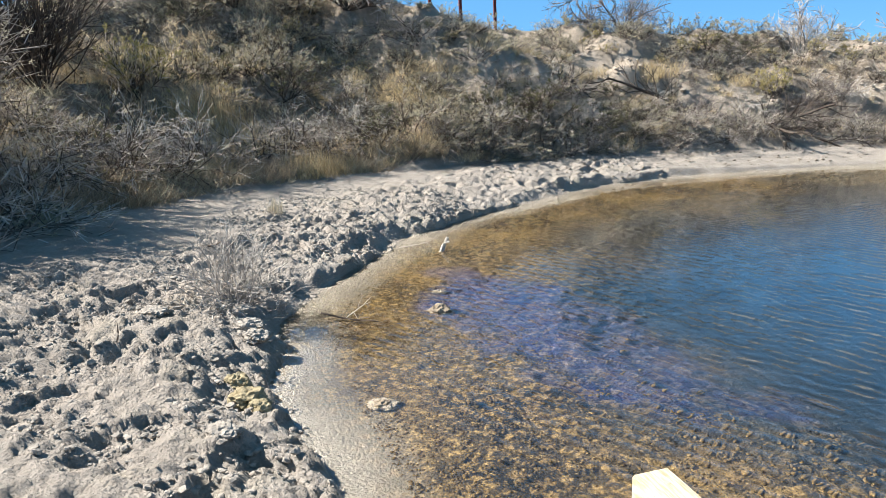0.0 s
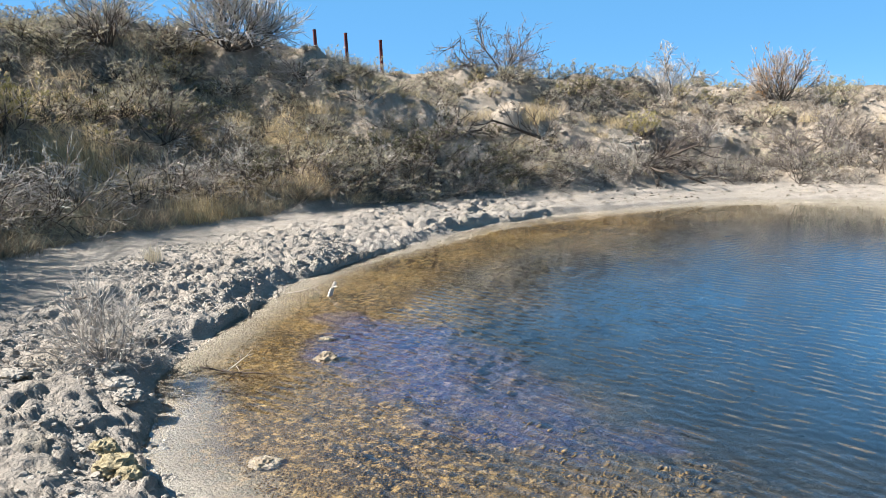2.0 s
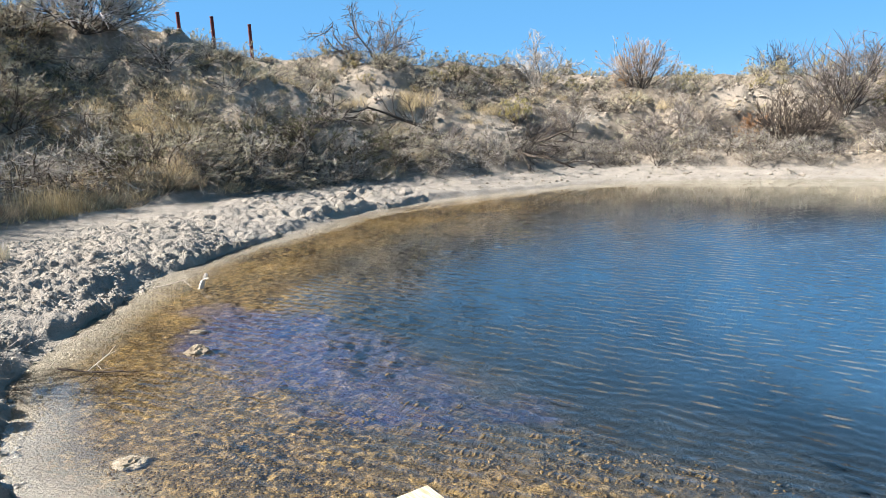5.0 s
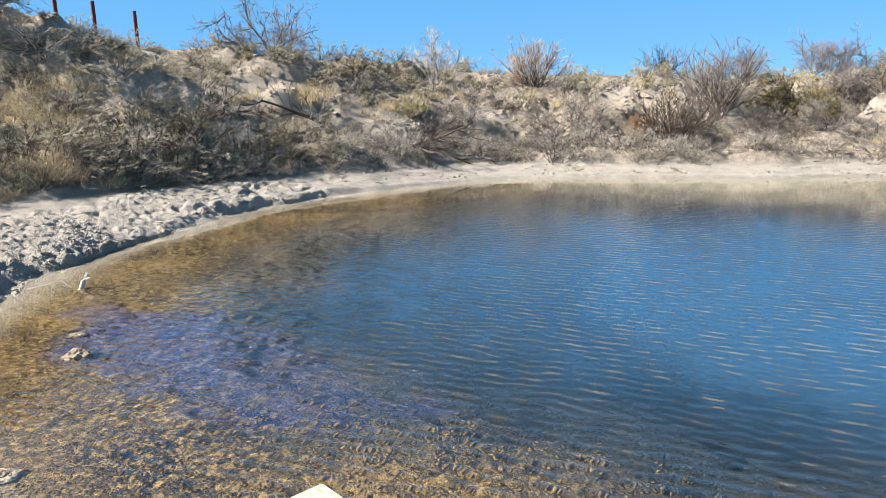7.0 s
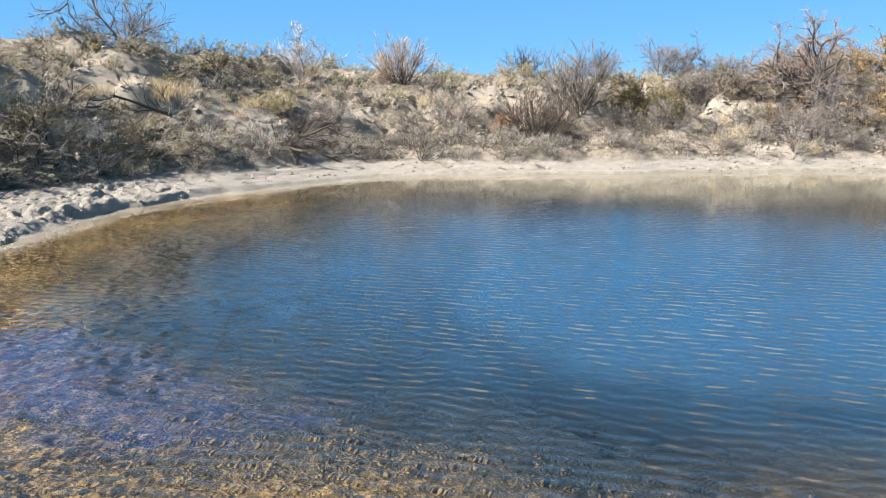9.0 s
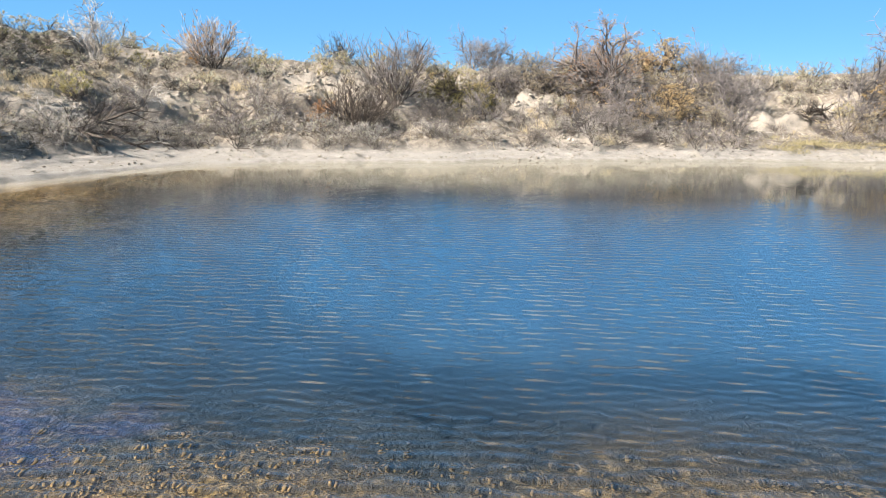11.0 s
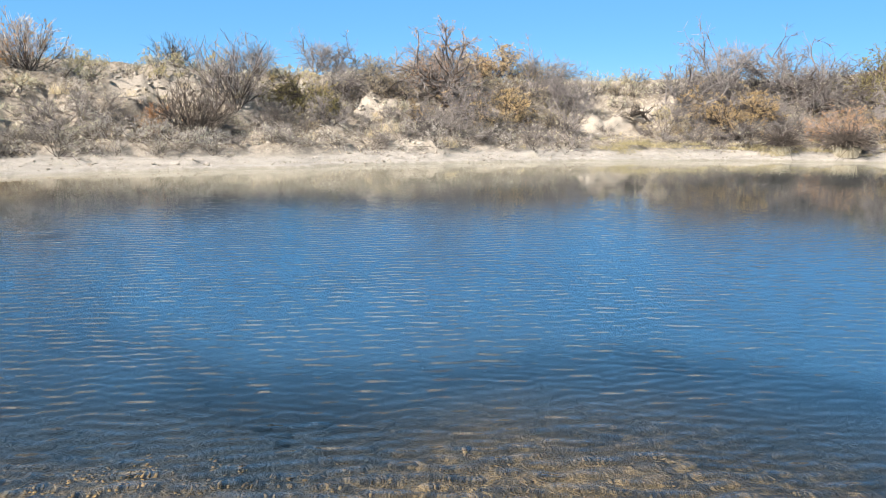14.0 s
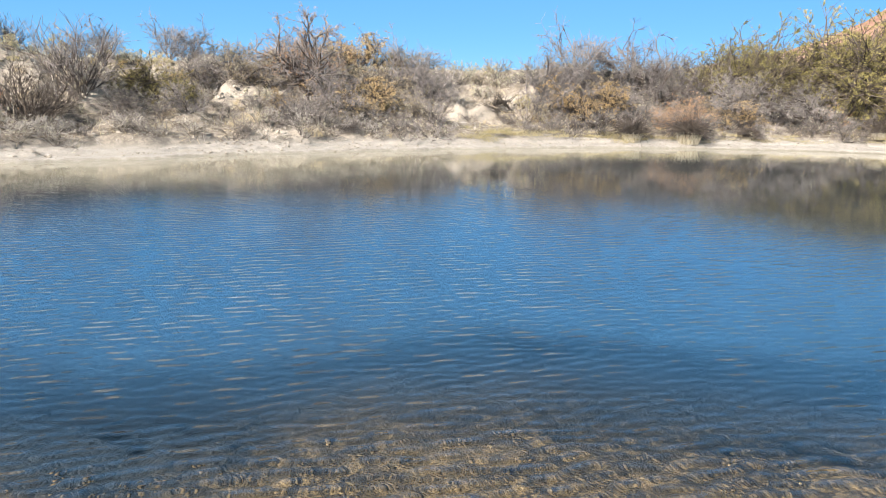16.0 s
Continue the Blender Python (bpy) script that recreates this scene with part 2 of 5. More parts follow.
def lumps(x, y, size, seed):
    """Rounded clods of about that size: 0 in the cracks, 1 on top."""
    x, y = x / size, y / size
    ix, iy = np.floor(x).astype(np.int64), np.floor(y).astype(np.int64)
    best = np.full(np.shape(x), 9.0)
    tone = np.zeros(np.shape(x))
    for dx in (-1, 0, 1):
        for dy in (-1, 0, 1):
            cx, cy = ix + dx, iy + dy
            px, py = cx + hashed(cx, cy, seed), cy + hashed(cx, cy, seed + 7)
            size_of = 0.75 + 0.5 * hashed(cx, cy, seed + 3)
            d = np.hypot(x - px, y - py) / size_of
            tone = np.where(d < best, hashed(cx, cy, seed + 11), tone)
            best = np.minimum(best, d)
    return np.sqrt(np.clip(1 - best * best, 0, 1)) * (0.45 + 0.55 * tone)


def smooth(a, b, x):
    t = np.clip((x - a) / (b - a), 0, 1)
    return t * t * (3 - 2 * t)


# ---- the lie of the land: pond round (PX, PY), beach, bank and crest ----
PX, PY = 7.0, 8.0
# shore point x, y; beach width; beach top; bank width; crest height
LAND = [
    (-1.4, 1.75, 5.5, 0.45, 6.5, 1.0), (-2.4, 2.5, 6.5, 0.50, 8.5, 1.3), (-3.35, 3.25, 6.0, 0.50, 10.5, 1.7), (-4.5, 4.4, 5.0, 0.50, 11.0, 3.2),
    (-5.1, 6.0, 4.3, 0.48, 11.0, 3.5), (-5.5, 8.6, 3.6, 0.46, 11.0, 4.2), (-5.2, 10.8, 3.0, 0.42, 9.0, 5.0), (-4.35, 13.3, 1.9, 0.34, 6.5, 4.15),
    (-2.6, 15.3, 1.4, 0.28, 6.2, 3.45), (-0.6, 16.7, 1.6, 0.24, 5.6, 2.9), (3.4, 16.6, 1.1, 0.18, 6.0, 2.5), (7.7, 16.3, 0.9, 0.18, 6.0, 2.05),
    (12.5, 15.5, 0.9, 0.18, 6.0, 2.0), (17.0, 14.3, 1.1, 0.18, 6.0, 2.15), (20.6, 12.6, 1.1, 0.18, 6.0, 1.75), (24.0, 10.4, 1.5, 0.18, 6.0, 1.75),
    (26.8, 7.0, 2.0, 0.25, 5.5, 2.2), (25.0, -1.0, 2.0, 0.3, 5.0, 1.6), (18.0, -4.5, 2.0, 0.35, 5.0, 1.0), (11.0, -5.0, 2.0, 0.35, 5.0, 0.7),
    (6.0, -3.2, 2.0, 0.35, 5.0, 0.6), (3.0, -1.1, 2.0, 0.35, 5.0, 0.6), (1.3, 0.35, 2.2, 0.35, 5.0, 0.6), (-0.2, 1.2, 3.5, 0.38, 5.0, 0.9),
]
_rows = sorted((math.atan2(y - PY, x - PX) % math.tau, math.hypot(x - PX, y - PY), *rest) for x, y, *rest in LAND)
_ang = np.array([r[0] for r in _rows])


def around(phi, column):
    """A value of LAND at the angle phi, smoothed by a monotone curve between the shore points."""
    v = np.array([r[column] for r in _rows])
    xa = np.concatenate((_ang[-2:] - math.tau, _ang, _ang[:2] + math.tau))
    va = np.concatenate((v[-2:], v, v[:2]))
    slope = np.gradient(va, xa)
    phi = np.mod(phi, math.tau)
    i = np.clip(np.searchsorted(xa, phi) - 1, 0, len(xa) - 2)
    h = xa[i + 1] - xa[i]
    s = (phi - xa[i]) / h
    s2, s3 = s * s, s * s * s
    return (2 * s3 - 3 * s2 + 1) * va[i] + (s3 - 2 * s2 + s) * h * slope[i] + (-2 * s3 + 3 * s2) * va[i + 1] + (s3 - s2) * h * slope[i + 1]


def bearing(az, d):
    return -math.sin(radians(az)) * d, math.cos(radians(az)) * d


# bare sandy scars: bearing, distance, radius
SCARS = [(29.0, 17.6, 1.5), (32.0, 19.5, 1.5), (24.0, 17.6, 1.3), (22.0, 19.4, 1.1), (14.0, 18.0, 1.0), (6.0, 18.8, 0.8), (20.5, 17.0, 0.8), (17.0, 18.6, 1.2), (10.5, 19.4, 0.9), (2.0, 19.9, 0.9), (-8.5, 21.2, 1.3), (-24.3, 21.5, 0.7), (-36.6, 22.2, 0.8), (-41.2, 23.6, 0.6), (-43.2, 24.2, 0.5), (-45.6, 25.4, 0.5)]


# a shaded hollow in the near bank behind a low spur
HOLLOW = bearing(46.5, 14.0)


def pale_patch(x, y):
    """Bare eroded sand on the bank: 1 where no litter or plants hide it."""
    pale = 0.8 * smooth(0.02, 0.24, fbm(x, y, 0.42, 4, 101, 0.55))
    edge = 0.5 * fbm(x, y, 1.2, 3, 105)
    for az, d, r in SCARS:
        sx, sy = bearing(az, d)
        pale = np.maximum(pale, smooth(1.15, 0.65, np.hypot(x - sx, y - sy) / r + edge))
    return pale


def land(x, y):
    """Height of the ground at x, y and what it is made of there: metres from the shore, bank, hill and clods."""
    x, y = np.asarray(x, float), np.asarray(y, float)
    phi = np.arctan2(y - PY, x - PX)
    u = np.hypot(x - PX, y - PY) - around(phi, 1)
    u = u + 0.28 * fbm(x, y, 0.9, 3, 5) * smooth(1.5, 3, np.hypot(x, y))
    w, zt, wb, zc = (around(phi, c) for c in (2, 3, 4, 5))
    left = smooth(radians(135), radians(152), np.mod(phi, math.tau)) * (1 - smooth(radians(216), radians(232), np.mod(phi, math.tau)))
    # pond bed: a wide shallow shelf on the near and left sides, a steep one on the far side
    turn = np.mod(phi, math.tau)
    side = smooth(radians(112), radians(150), turn) * (1 - smooth(radians(300), radians(330), turn))
    side = side * smooth(1.5, 5.0, np.hypot(x - PX, y - PY))
    shelf_w = 1.2 + 1.2 * side + 0.6 * smooth(5.0, 2.5, np.hypot(x - 1, y - 1.5))
    d = np.clip(-u, 0, 50)
    bed = -0.035 * smooth(0, 0.5, d) - 0.055 * np.clip(d, 0, shelf_w) - 0.42 * np.clip(d - shelf_w, 0, 4) - 0.05 * np.clip(d - shelf_w - 4, 0, 1)
    ax, ay = x + 0.05 * fbm(x, y, 7, 2, 95), y + 0.05 * fbm(x, y, 7, 2, 96)
    algae = lumps(ax, ay, 0.17, 21) * 0.5 + lumps(ax + 3, ay, 0.085, 22) * 0.5
    patch = smooth(-0.25, 0.12, fbm(x, y, 0.8, 3, 31))
    cover = smooth(0.25, 1.2, d) * (1 - smooth(0.6, 2.6, d - shelf_w)) * side
    # where the blue scattered light of open water is painted on the bed
    upwell_blue = smooth(3.6, 8.2, np.hypot(x, y) + fbm(x, y, 0.5, 3, 38)) * smooth(2.6, 6.5, d + 1.2 * side + 1.5 * fbm(x, y, 0.35, 3, 35)) * smooth(15.5, 11.0, np.hypot(x, y) + 2.0 * fbm(x, y, 0.4, 3, 36))
    along, across = (x + 2.3) * 0.88 - (y - 5.35) * 0.475, (x + 2.3) * 0.475 + (y - 5.35) * 0.88
    violet = smooth(1.15, 0.75, np.sqrt((along / 1.85) ** 2 + (across / 0.85) ** 2) + 0.5 * fbm(x, y, 2.2, 4, 37))
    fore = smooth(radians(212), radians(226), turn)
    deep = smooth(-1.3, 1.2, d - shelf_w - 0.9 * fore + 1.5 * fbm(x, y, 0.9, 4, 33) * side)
    bed = bed + cover * (algae * (0.085 + 0.05 * patch) * (1 - 0.35 * fore) - 0.03 - 0.09 * fore)
    # beach
    s = np.clip(u / w, 0, 1)
    beach = zt * (0.22 * smooth(0, 0.12, s) + 0.78 * s)
    rim = -0.04 + 0.32 * fbm(x, y, 1.1, 4, 41)
    clod = smooth(rim - 0.05, rim + 0.16, u) * (1 - smooth(1.5, 2.7, u - 1.6 * smooth(4.8, 2.8, y) + 0.9 * fbm(x, y, 0.7, 3, 43)))
    wx, wy = x + 0.14 * fbm(x, y, 3.5, 3, 90), y + 0.14 * fbm(x, y, 3.5, 3, 91)
    worked = smooth(-0.22, 0.12, fbm(x, y, 0.9, 3, 47))
    plate = lambda size, seed, lo: smooth(lo, lo + 0.22, lumps(wx, wy, size, seed))
    tread = 0.07 * fbm(x, y, 2.2, 3, 49) + 0.055 * plate(0.24, 52, 0.42) * worked + 0.038 * plate(0.13, 53, 0.40) * (0.3 + 0.7 * worked) + 0.022 * plate(0.07, 56, 0.42)
    tread = 0.75 * tread + 0.03 * lumps(wx, wy, 0.085, 57) + 0.017 * lumps(wx + 2, wy, 0.05, 58) + 0.04 * fbm(x, y, 7, 4, 54, 0.6) - 0.06 * plate(0.36, 50, 0.55) * smooth(-0.05, 0.15, fbm(x, y, 1.6, 2, 44))
    beach = beach + left * clod * (0.03 + (tread - 0.02) * (1.05 - 0.2 * smooth(6.0, 10.0, y))) + (0.02 * fbm(x, y, 2.4, 4, 55) + 0.007 * fbm(x, y, 14, 3, 57)) * smooth(0.05, 0.4, u)
    far = 1 - left
    shelf = smooth(0.5, 0.62, s + 0.18 * fbm(x, y, 1.3, 3, 58))
    beach = beach + far * shelf * 0.05 + far * smooth(0.0, 0.3, u) * 0.03 * fbm(x, y, 3.0, 4, 59)
    # bank
    b = (u - w + 0.5 * fbm(x, y, 0.6, 3, 61)) / wb
    bank = smooth(-0.02, 0.06, b)
    rise = (zc - zt) * (0.10 * smooth(0, 0.07, b) + 0.55 * smooth(0.0, 0.75, b) + 0.35 * smooth(0.45, 1.05, b))
    even = (zc - zt) * (0.02 * smooth(0, 0.06, b) + 0.98 * np.clip(b, 0, 1))
    rise = rise + (even - rise) * left
    gully = np.abs(fbm(x, y, 0.33, 4, 71)) * 2.0
    rough = 0.55 * fbm(x, y, 0.45, 4, 73) + 0.16 * fbm(x, y, 2.0, 4, 75) - 0.35 * (0.35 - gully).clip(0, 1) * 2
    rough = rough + 0.34 * smooth(-0.03, 0.05, fbm(x, y, 0.5, 4, 74)) + 0.16 * smooth(-0.02, 0.04, fbm(x, y, 1.1, 3, 76)) - 0.27
    slope_on = smooth(0.05, 0.3, b) * (1 - 0.6 * smooth(0.8, 1.2, b))
    top = -smooth(1.1, 5.0, b) * 0.5 + smooth(1.5, 30, b) * 0.8 * fbm(x, y, 0.02, 3, 77)
    hollow = -1.4 * np.exp(-((x - HOLLOW[0]) ** 2 + (y - HOLLOW[1]) ** 2) / 2.6) + 0.6 * np.exp(-((x - HOLLOW[0] + 2.3) ** 2 + (y - HOLLOW[1] + 0.6) ** 2) / 1.8)
    z = np.where(u < 0, bed, beach + hollow * smooth(0.08, 0.3, b) + rise + rough * slope_on * smooth(0.5, 2.5, zc) + top)
    hx, hy = x - 139.0, y - 12.0
    hill = np.exp(-(hx * hx / (2 * 30.0 ** 2) + hy * hy / (2 * 30.0 ** 2)))
    z = z + 25.0 * hill * (1 + 0.5 * fbm(x, y, 0.04, 4, 81))
    return z, u, bank, smooth(0.06, 0.2, hill), np.clip(algae * 1.3, 0, 1) * cover + (1 - cover), pale_patch(x, y) * (1 - 0.95 * smooth(radians(156), radians(168), turn)), deep, upwell_blue, smooth(radians(209), radians(221), turn) * smooth(0.6, 1.4, d), (1 - side) * smooth(4.5, 1.2, d) * smooth(7.0, 10.0, np.hypot(x, y)), violet


def height(x, y):
    return float(land(x, y)[0])


def mesh_of(name, verts, faces, material, smooth_faces=True):
    me = bpy.data.meshes.new(name)
    verts, faces = np.asarray(verts, np.float32), np.asarray(faces, np.int32)
    me.vertices.add(len(verts))
    me.vertices.foreach_set("co", verts.ravel())
    k = faces.shape[1]
    me.loops.add(faces.size)
    me.loops.foreach_set("vertex_index", faces.ravel())
    me.polygons.add(len(faces))
    me.polygons.foreach_set("loop_start", np.arange(0, faces.size, k, dtype=np.int32))
    me.polygons.foreach_set("use_smooth", np.full(len(faces), smooth_faces))
    me.materials.append(material)
    me.update(calc_edges=True)
    return me


def add_values(me, name, values):
    at = me.attributes.new(name, "FLOAT", "POINT")
    at.data.foreach_set("value", np.asarray(values, np.float32))


# ---- ground and water ----
def ring_faces(rows, cols):
    i, j = np.meshgrid(np.arange(rows - 1), np.arange(cols), indexing="ij")
    a, b = i * cols + j, i * cols + (j + 1) % cols
    return np.stack((a.ravel(), b.ravel(), (b + cols).ravel(), (a + cols).ravel()), 1)[:, ::-1]


def build_ground():
    phi = np.radians(np.concatenate((np.arange(150.0, 164.0, 0.2), np.arange(164.0, 184.0, 0.12), np.arange(184.0, 224.0, 0.09), np.arange(224.0, 262.0, 0.22), np.arange(262.0, 510.0, 0.7))))
    shore = around(phi, 1)
    u = np.concatenate((np.arange(-5, -3.2, 0.09), np.arange(-3.2, -0.1, 0.026), np.arange(-0.1, 2.6, 0.022), np.arange(2.6, 4.0, 0.04), np.arange(4.0, 13.0, 0.15), 13 * 1.14 ** np.arange(0, 42)))
    inner = np.linspace(0.0005, 0.97, 30)
    rho = np.concatenate((inner[:, None] * (shore - 5)[None], shore[None] + u[:, None]), 0)
    x, y = PX + rho * np.cos(phi), PY + rho * np.sin(phi)
    z, du, bank, hill, lump, pale, deep, upwell_blue, olive, silt, violet = land(x, y)
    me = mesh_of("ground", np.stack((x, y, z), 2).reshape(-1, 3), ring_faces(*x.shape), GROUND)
    for name, v in (("shore", du), ("bank", bank), ("hill", hill), ("lump", lump), ("pale", pale), ("deep", deep), ("upwell_blue", upwell_blue), ("olive", olive), ("silt", silt), ("violet", violet)):
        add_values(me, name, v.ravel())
    return tagged(new("ground", me), "pale cracked silt shore, trampled mud and sandy eroded bank", "ground", kind="structure")


def build_water():
    phi = np.radians(np.arange(0, 360, 1.0))
    shore = around(phi, 1)
    rho = np.concatenate((np.linspace(0.0005, 0.8, 30)[:, None] * shore, shore + np.linspace(-2.4, 0.5, 14)[:, None]), 0)
    rho = np.maximum.accumulate(rho, 0)
    x, y = PX + rho * np.cos(phi), PY + rho * np.sin(phi)
    me = mesh_of("water", np.stack((x, y, 0 * x), 2).reshape(-1, 3), ring_faces(*x.shape), WATER)
    d = shore - rho
    near = (0.32 + 0.68 * smooth(1.5, 5.5, np.hypot(x + 5.0, y - 9.0))) * smooth(0.3, 1.8, d)
    add_values(me, "open", (near * (0.03 + 0.38 * smooth(14.0, 9.5, np.hypot(x, y)) + 0.52 * smooth(9.0, 5.0, np.hypot(x, y)))).ravel())
    ob = tagged(new("water", me), "clear rippled pond water reflecting blue sky and bank", "water", kind="structure")
    ob.visible_shadow = False
    return ob


build_ground()
build_water()


# ---- plants ----


def unit(v):
    return v / np.maximum(np.linalg.norm(v, axis=-1, keepdims=True), 1e-9)


def shoots(start, aim, length, k, curl, lift, rng):
    """Curved shoots: n starts and aims; lift bends them up (or, below zero, down). Points (n, k, 3)."""
    n = len(start)
    pts = np.zeros((n, k, 3))
    pts[:, 0] = start
    d = unit(aim)
    step = (np.broadcast_to(length, (n,)) / (k - 1))[:, None]
    for i in range(1, k):
        d = unit(d + rng.normal(0, curl, (n, 3)) + np.array((0, 0, lift)))
        pts[:, i] = pts[:, i - 1] + d * step
    return pts


def side_shoots(parents, n, spread, length, k, curl, lift, rng, low=0.25):
    """n shoots that leave the parents at random places."""
    who = rng.integers(0, len(parents), n)
    kk = parents.shape[1] - 1
    at = rng.uniform(low, 0.98, n) * kk
    i = at.astype(int)
    f = (at - i)[:, None]
    a, b = parents[who, i], parents[who, i + 1]
    out = unit(b - a) + rng.normal(0, spread, (n, 3))
    return shoots(a + (b - a) * f, out, length * rng.uniform(0.55, 1.2, n), k, curl, lift, rng)


def tubes(pts, r0, r1, sides=3):
    """Tapered tubes round shoots: vertices and triangles."""
    n, k, _ = pts.shape
    tan = unit(np.gradient(pts, axis=1))
    ref = np.where(np.abs(tan[..., 2:3]) > 0.9, np.array((1.0, 0, 0)), np.array((0, 0, 1.0)))
    s = unit(np.cross(tan, ref))
    t = np.cross(tan, s)
    rad = np.broadcast_to(np.asarray(r0, float).reshape(-1, 1), (n, k)) * (1 - np.linspace(0, 1, k)) + r1 * np.linspace(0, 1, k)
    ang = np.arange(sides) * math.tau / sides
    ring = pts[:, :, None] + rad[:, :, None, None] * (np.cos(ang)[None, None, :, None] * s[:, :, None] + np.sin(ang)[None, None, :, None] * t[:, :, None])
    base = (np.arange(n) * k * sides)[:, None, None] + (np.arange(k - 1) * sides)[None, :, None]
    j, j2 = np.arange(sides), (np.arange(sides) + 1) % sides
    a, b, c, d = base + j, base + j2, base + sides + j2, base + sides + j
    faces = np.concatenate([np.stack(f, -1).reshape(-1, 3) for f in ((a, b, c), (a, c, d))])
    return ring.reshape(-1, 3), faces


def ribbons(pts, width, rng):
    """Flat tapering blades along three-point shoots: three triangles each."""
    n = len(pts)
    s = unit(np.cross(pts[:, 2] - pts[:, 0], rng.normal(0, 1, (n, 3)))) * width
    v = np.stack((pts[:, 0] - s, pts[:, 0] + s, pts[:, 1] - s * 0.8, pts[:, 1] + s * 0.8, pts[:, 2]), 1).reshape(-1, 3)
    q = np.arange(n)[:, None] * 5
    return v, np.concatenate((q + np.array((0, 1, 3)), q + np.array((0, 3, 2)), q + np.array((2, 3, 4))))


def leaves(shoot, n, size, rng, low=0.3, droop=0.0, thin=0.17, bunch=8, long=1.6):
    """Narrow folded leaves that stand in bunches along the shoots: each two triangles bent at the midrib."""
    heads = max(n // bunch, 1)
    who = rng.integers(0, len(shoot), heads)
    kk = shoot.shape[1] - 1
    at = rng.uniform(low, 0.999, heads) * kk
    i = at.astype(int)
    f = (at - i)[:, None]
    a, b = shoot[who, i], shoot[who, i + 1]
    p = np.repeat(a + (b - a) * f, bunch, 0)
    n = len(p)
    along = np.repeat(unit(b - a), bunch, 0)
    ln = (long * size * rng.uniform(0.55, 1.35, n))[:, None]
    p = p + along * rng.uniform(-0.8, 0.8, (n, 1)) * size + rng.normal(0, 0.45, (n, 3)) * size
    d = unit(along * 0.8 + rng.normal(0, 0.5, (n, 3)) + np.array((0, 0, 0.25 - droop)))
    s = unit(np.cross(d, rng.normal(0, 1, (n, 3))))
    up = np.cross(d, s)
    tip, mid = p + d * ln, p + d * ln * 0.5
    v = np.stack((p, mid + s * ln * thin + up * ln * 0.1, tip, mid - s * ln * thin + up * ln * 0.1), 1).reshape(-1, 3)
    q = np.arange(n)[:, None] * 4
    return v, np.concatenate((q + np.array((0, 1, 2)), q + np.array((0, 2, 3))))


def join(*pieces):
    vs, fs, n = [], [], 0
    for v, f in pieces:
        vs.append(v)
        fs.append(f + n)
        n += len(v)
    return np.concatenate(vs), np.concatenate(fs)


def part(name, geometry, material, parent, label=""):
    ob = new(name, mesh_of(name, geometry[0], geometry[1], material, False))
    ob.parent = parent
    return tagged(ob, label, kind="stuff")


def base_aims(n, lean, rng):
    a = rng.uniform(0, math.tau, n)
    t = lean * np.sqrt(rng.uniform(0.02, 1, n))
    return np.stack((np.cos(a) * np.sin(t), np.sin(a) * np.sin(t), np.cos(t)), 1)


def root(n, spread, rng):
    a, r = rng.uniform(0, math.tau, n), spread * np.sqrt(rng.uniform(0, 1, n))
    return np.stack((np.cos(a) * r, np.sin(a) * r, np.full(n, -0.06)), 1)


def shrub(name, label, group, seed, height=0.6, lean=1.15, stems=16, boughs=80, twigs=280, leaf_n=900, leaf_size=0.035,
          stem_mat=None, leaf_mat=None, lift=0.10, curl=0.22, thick=0.012, twig_len=0.32, extra=None, spread=0.5, core=None, bend=2):
    """A low many-stemmed desert shrub: woody stems with twigs, and small leaves on the twigs."""
    rng = np.random.default_rng(seed)
    top = new(name)
    s = shoots(root(stems, 0.12, rng), base_aims(stems, lean, rng), height * rng.uniform(0.7, 1.15, stems), 5, curl, lift, rng)
    b = side_shoots(s, boughs, spread, height * 0.55, 3, curl, lift, rng)
    t = side_shoots(np.concatenate((s[:, [1, 3, 4]], b)), twigs, spread, height * twig_len, bend, curl, lift * 0.5, rng, 0.4)
    # default core colour is dark to paint the shaded inside of the shrub
    part("wood", join(tubes(s, thick, thick * 0.45), tubes(b, thick * 0.6, thick * 0.3)), core or TWIG_DARK, top)
    part("twigwork", tubes(t, max(thick * 0.45, 0.004), max(thick * 0.22, 0.002)), stem_mat, top)
    if leaf_n:
        pieces = [leaves(t, leaf_n, leaf_size, rng)]
        part("foliage", join(*pieces), leaf_mat, top)
    if extra:
        part("seed_fluff", leaves(t, leaf_n // 3, leaf_size * 1.2, rng, 0.7), extra, top)
    return tagged(top, label, "shrub", group)


def tuft(name, label, group, seed, blades=110, height=0.35, lean=0.7, spread=0.16, material=None, droop=-0.18, thick=0.006, category="grass"):
    """A clump of dry grass or reeds: bent tapering blades."""
    rng = np.random.default_rng(seed)
    top = new(name)
    s = shoots(root(blades, spread, rng), base_aims(blades, lean, rng), height * rng.uniform(0.5, 1.2, blades), 3, 0.12, droop, rng)
    part("grass", ribbons(s, thick, rng), material, top)
    return tagged(top, label, category, group)


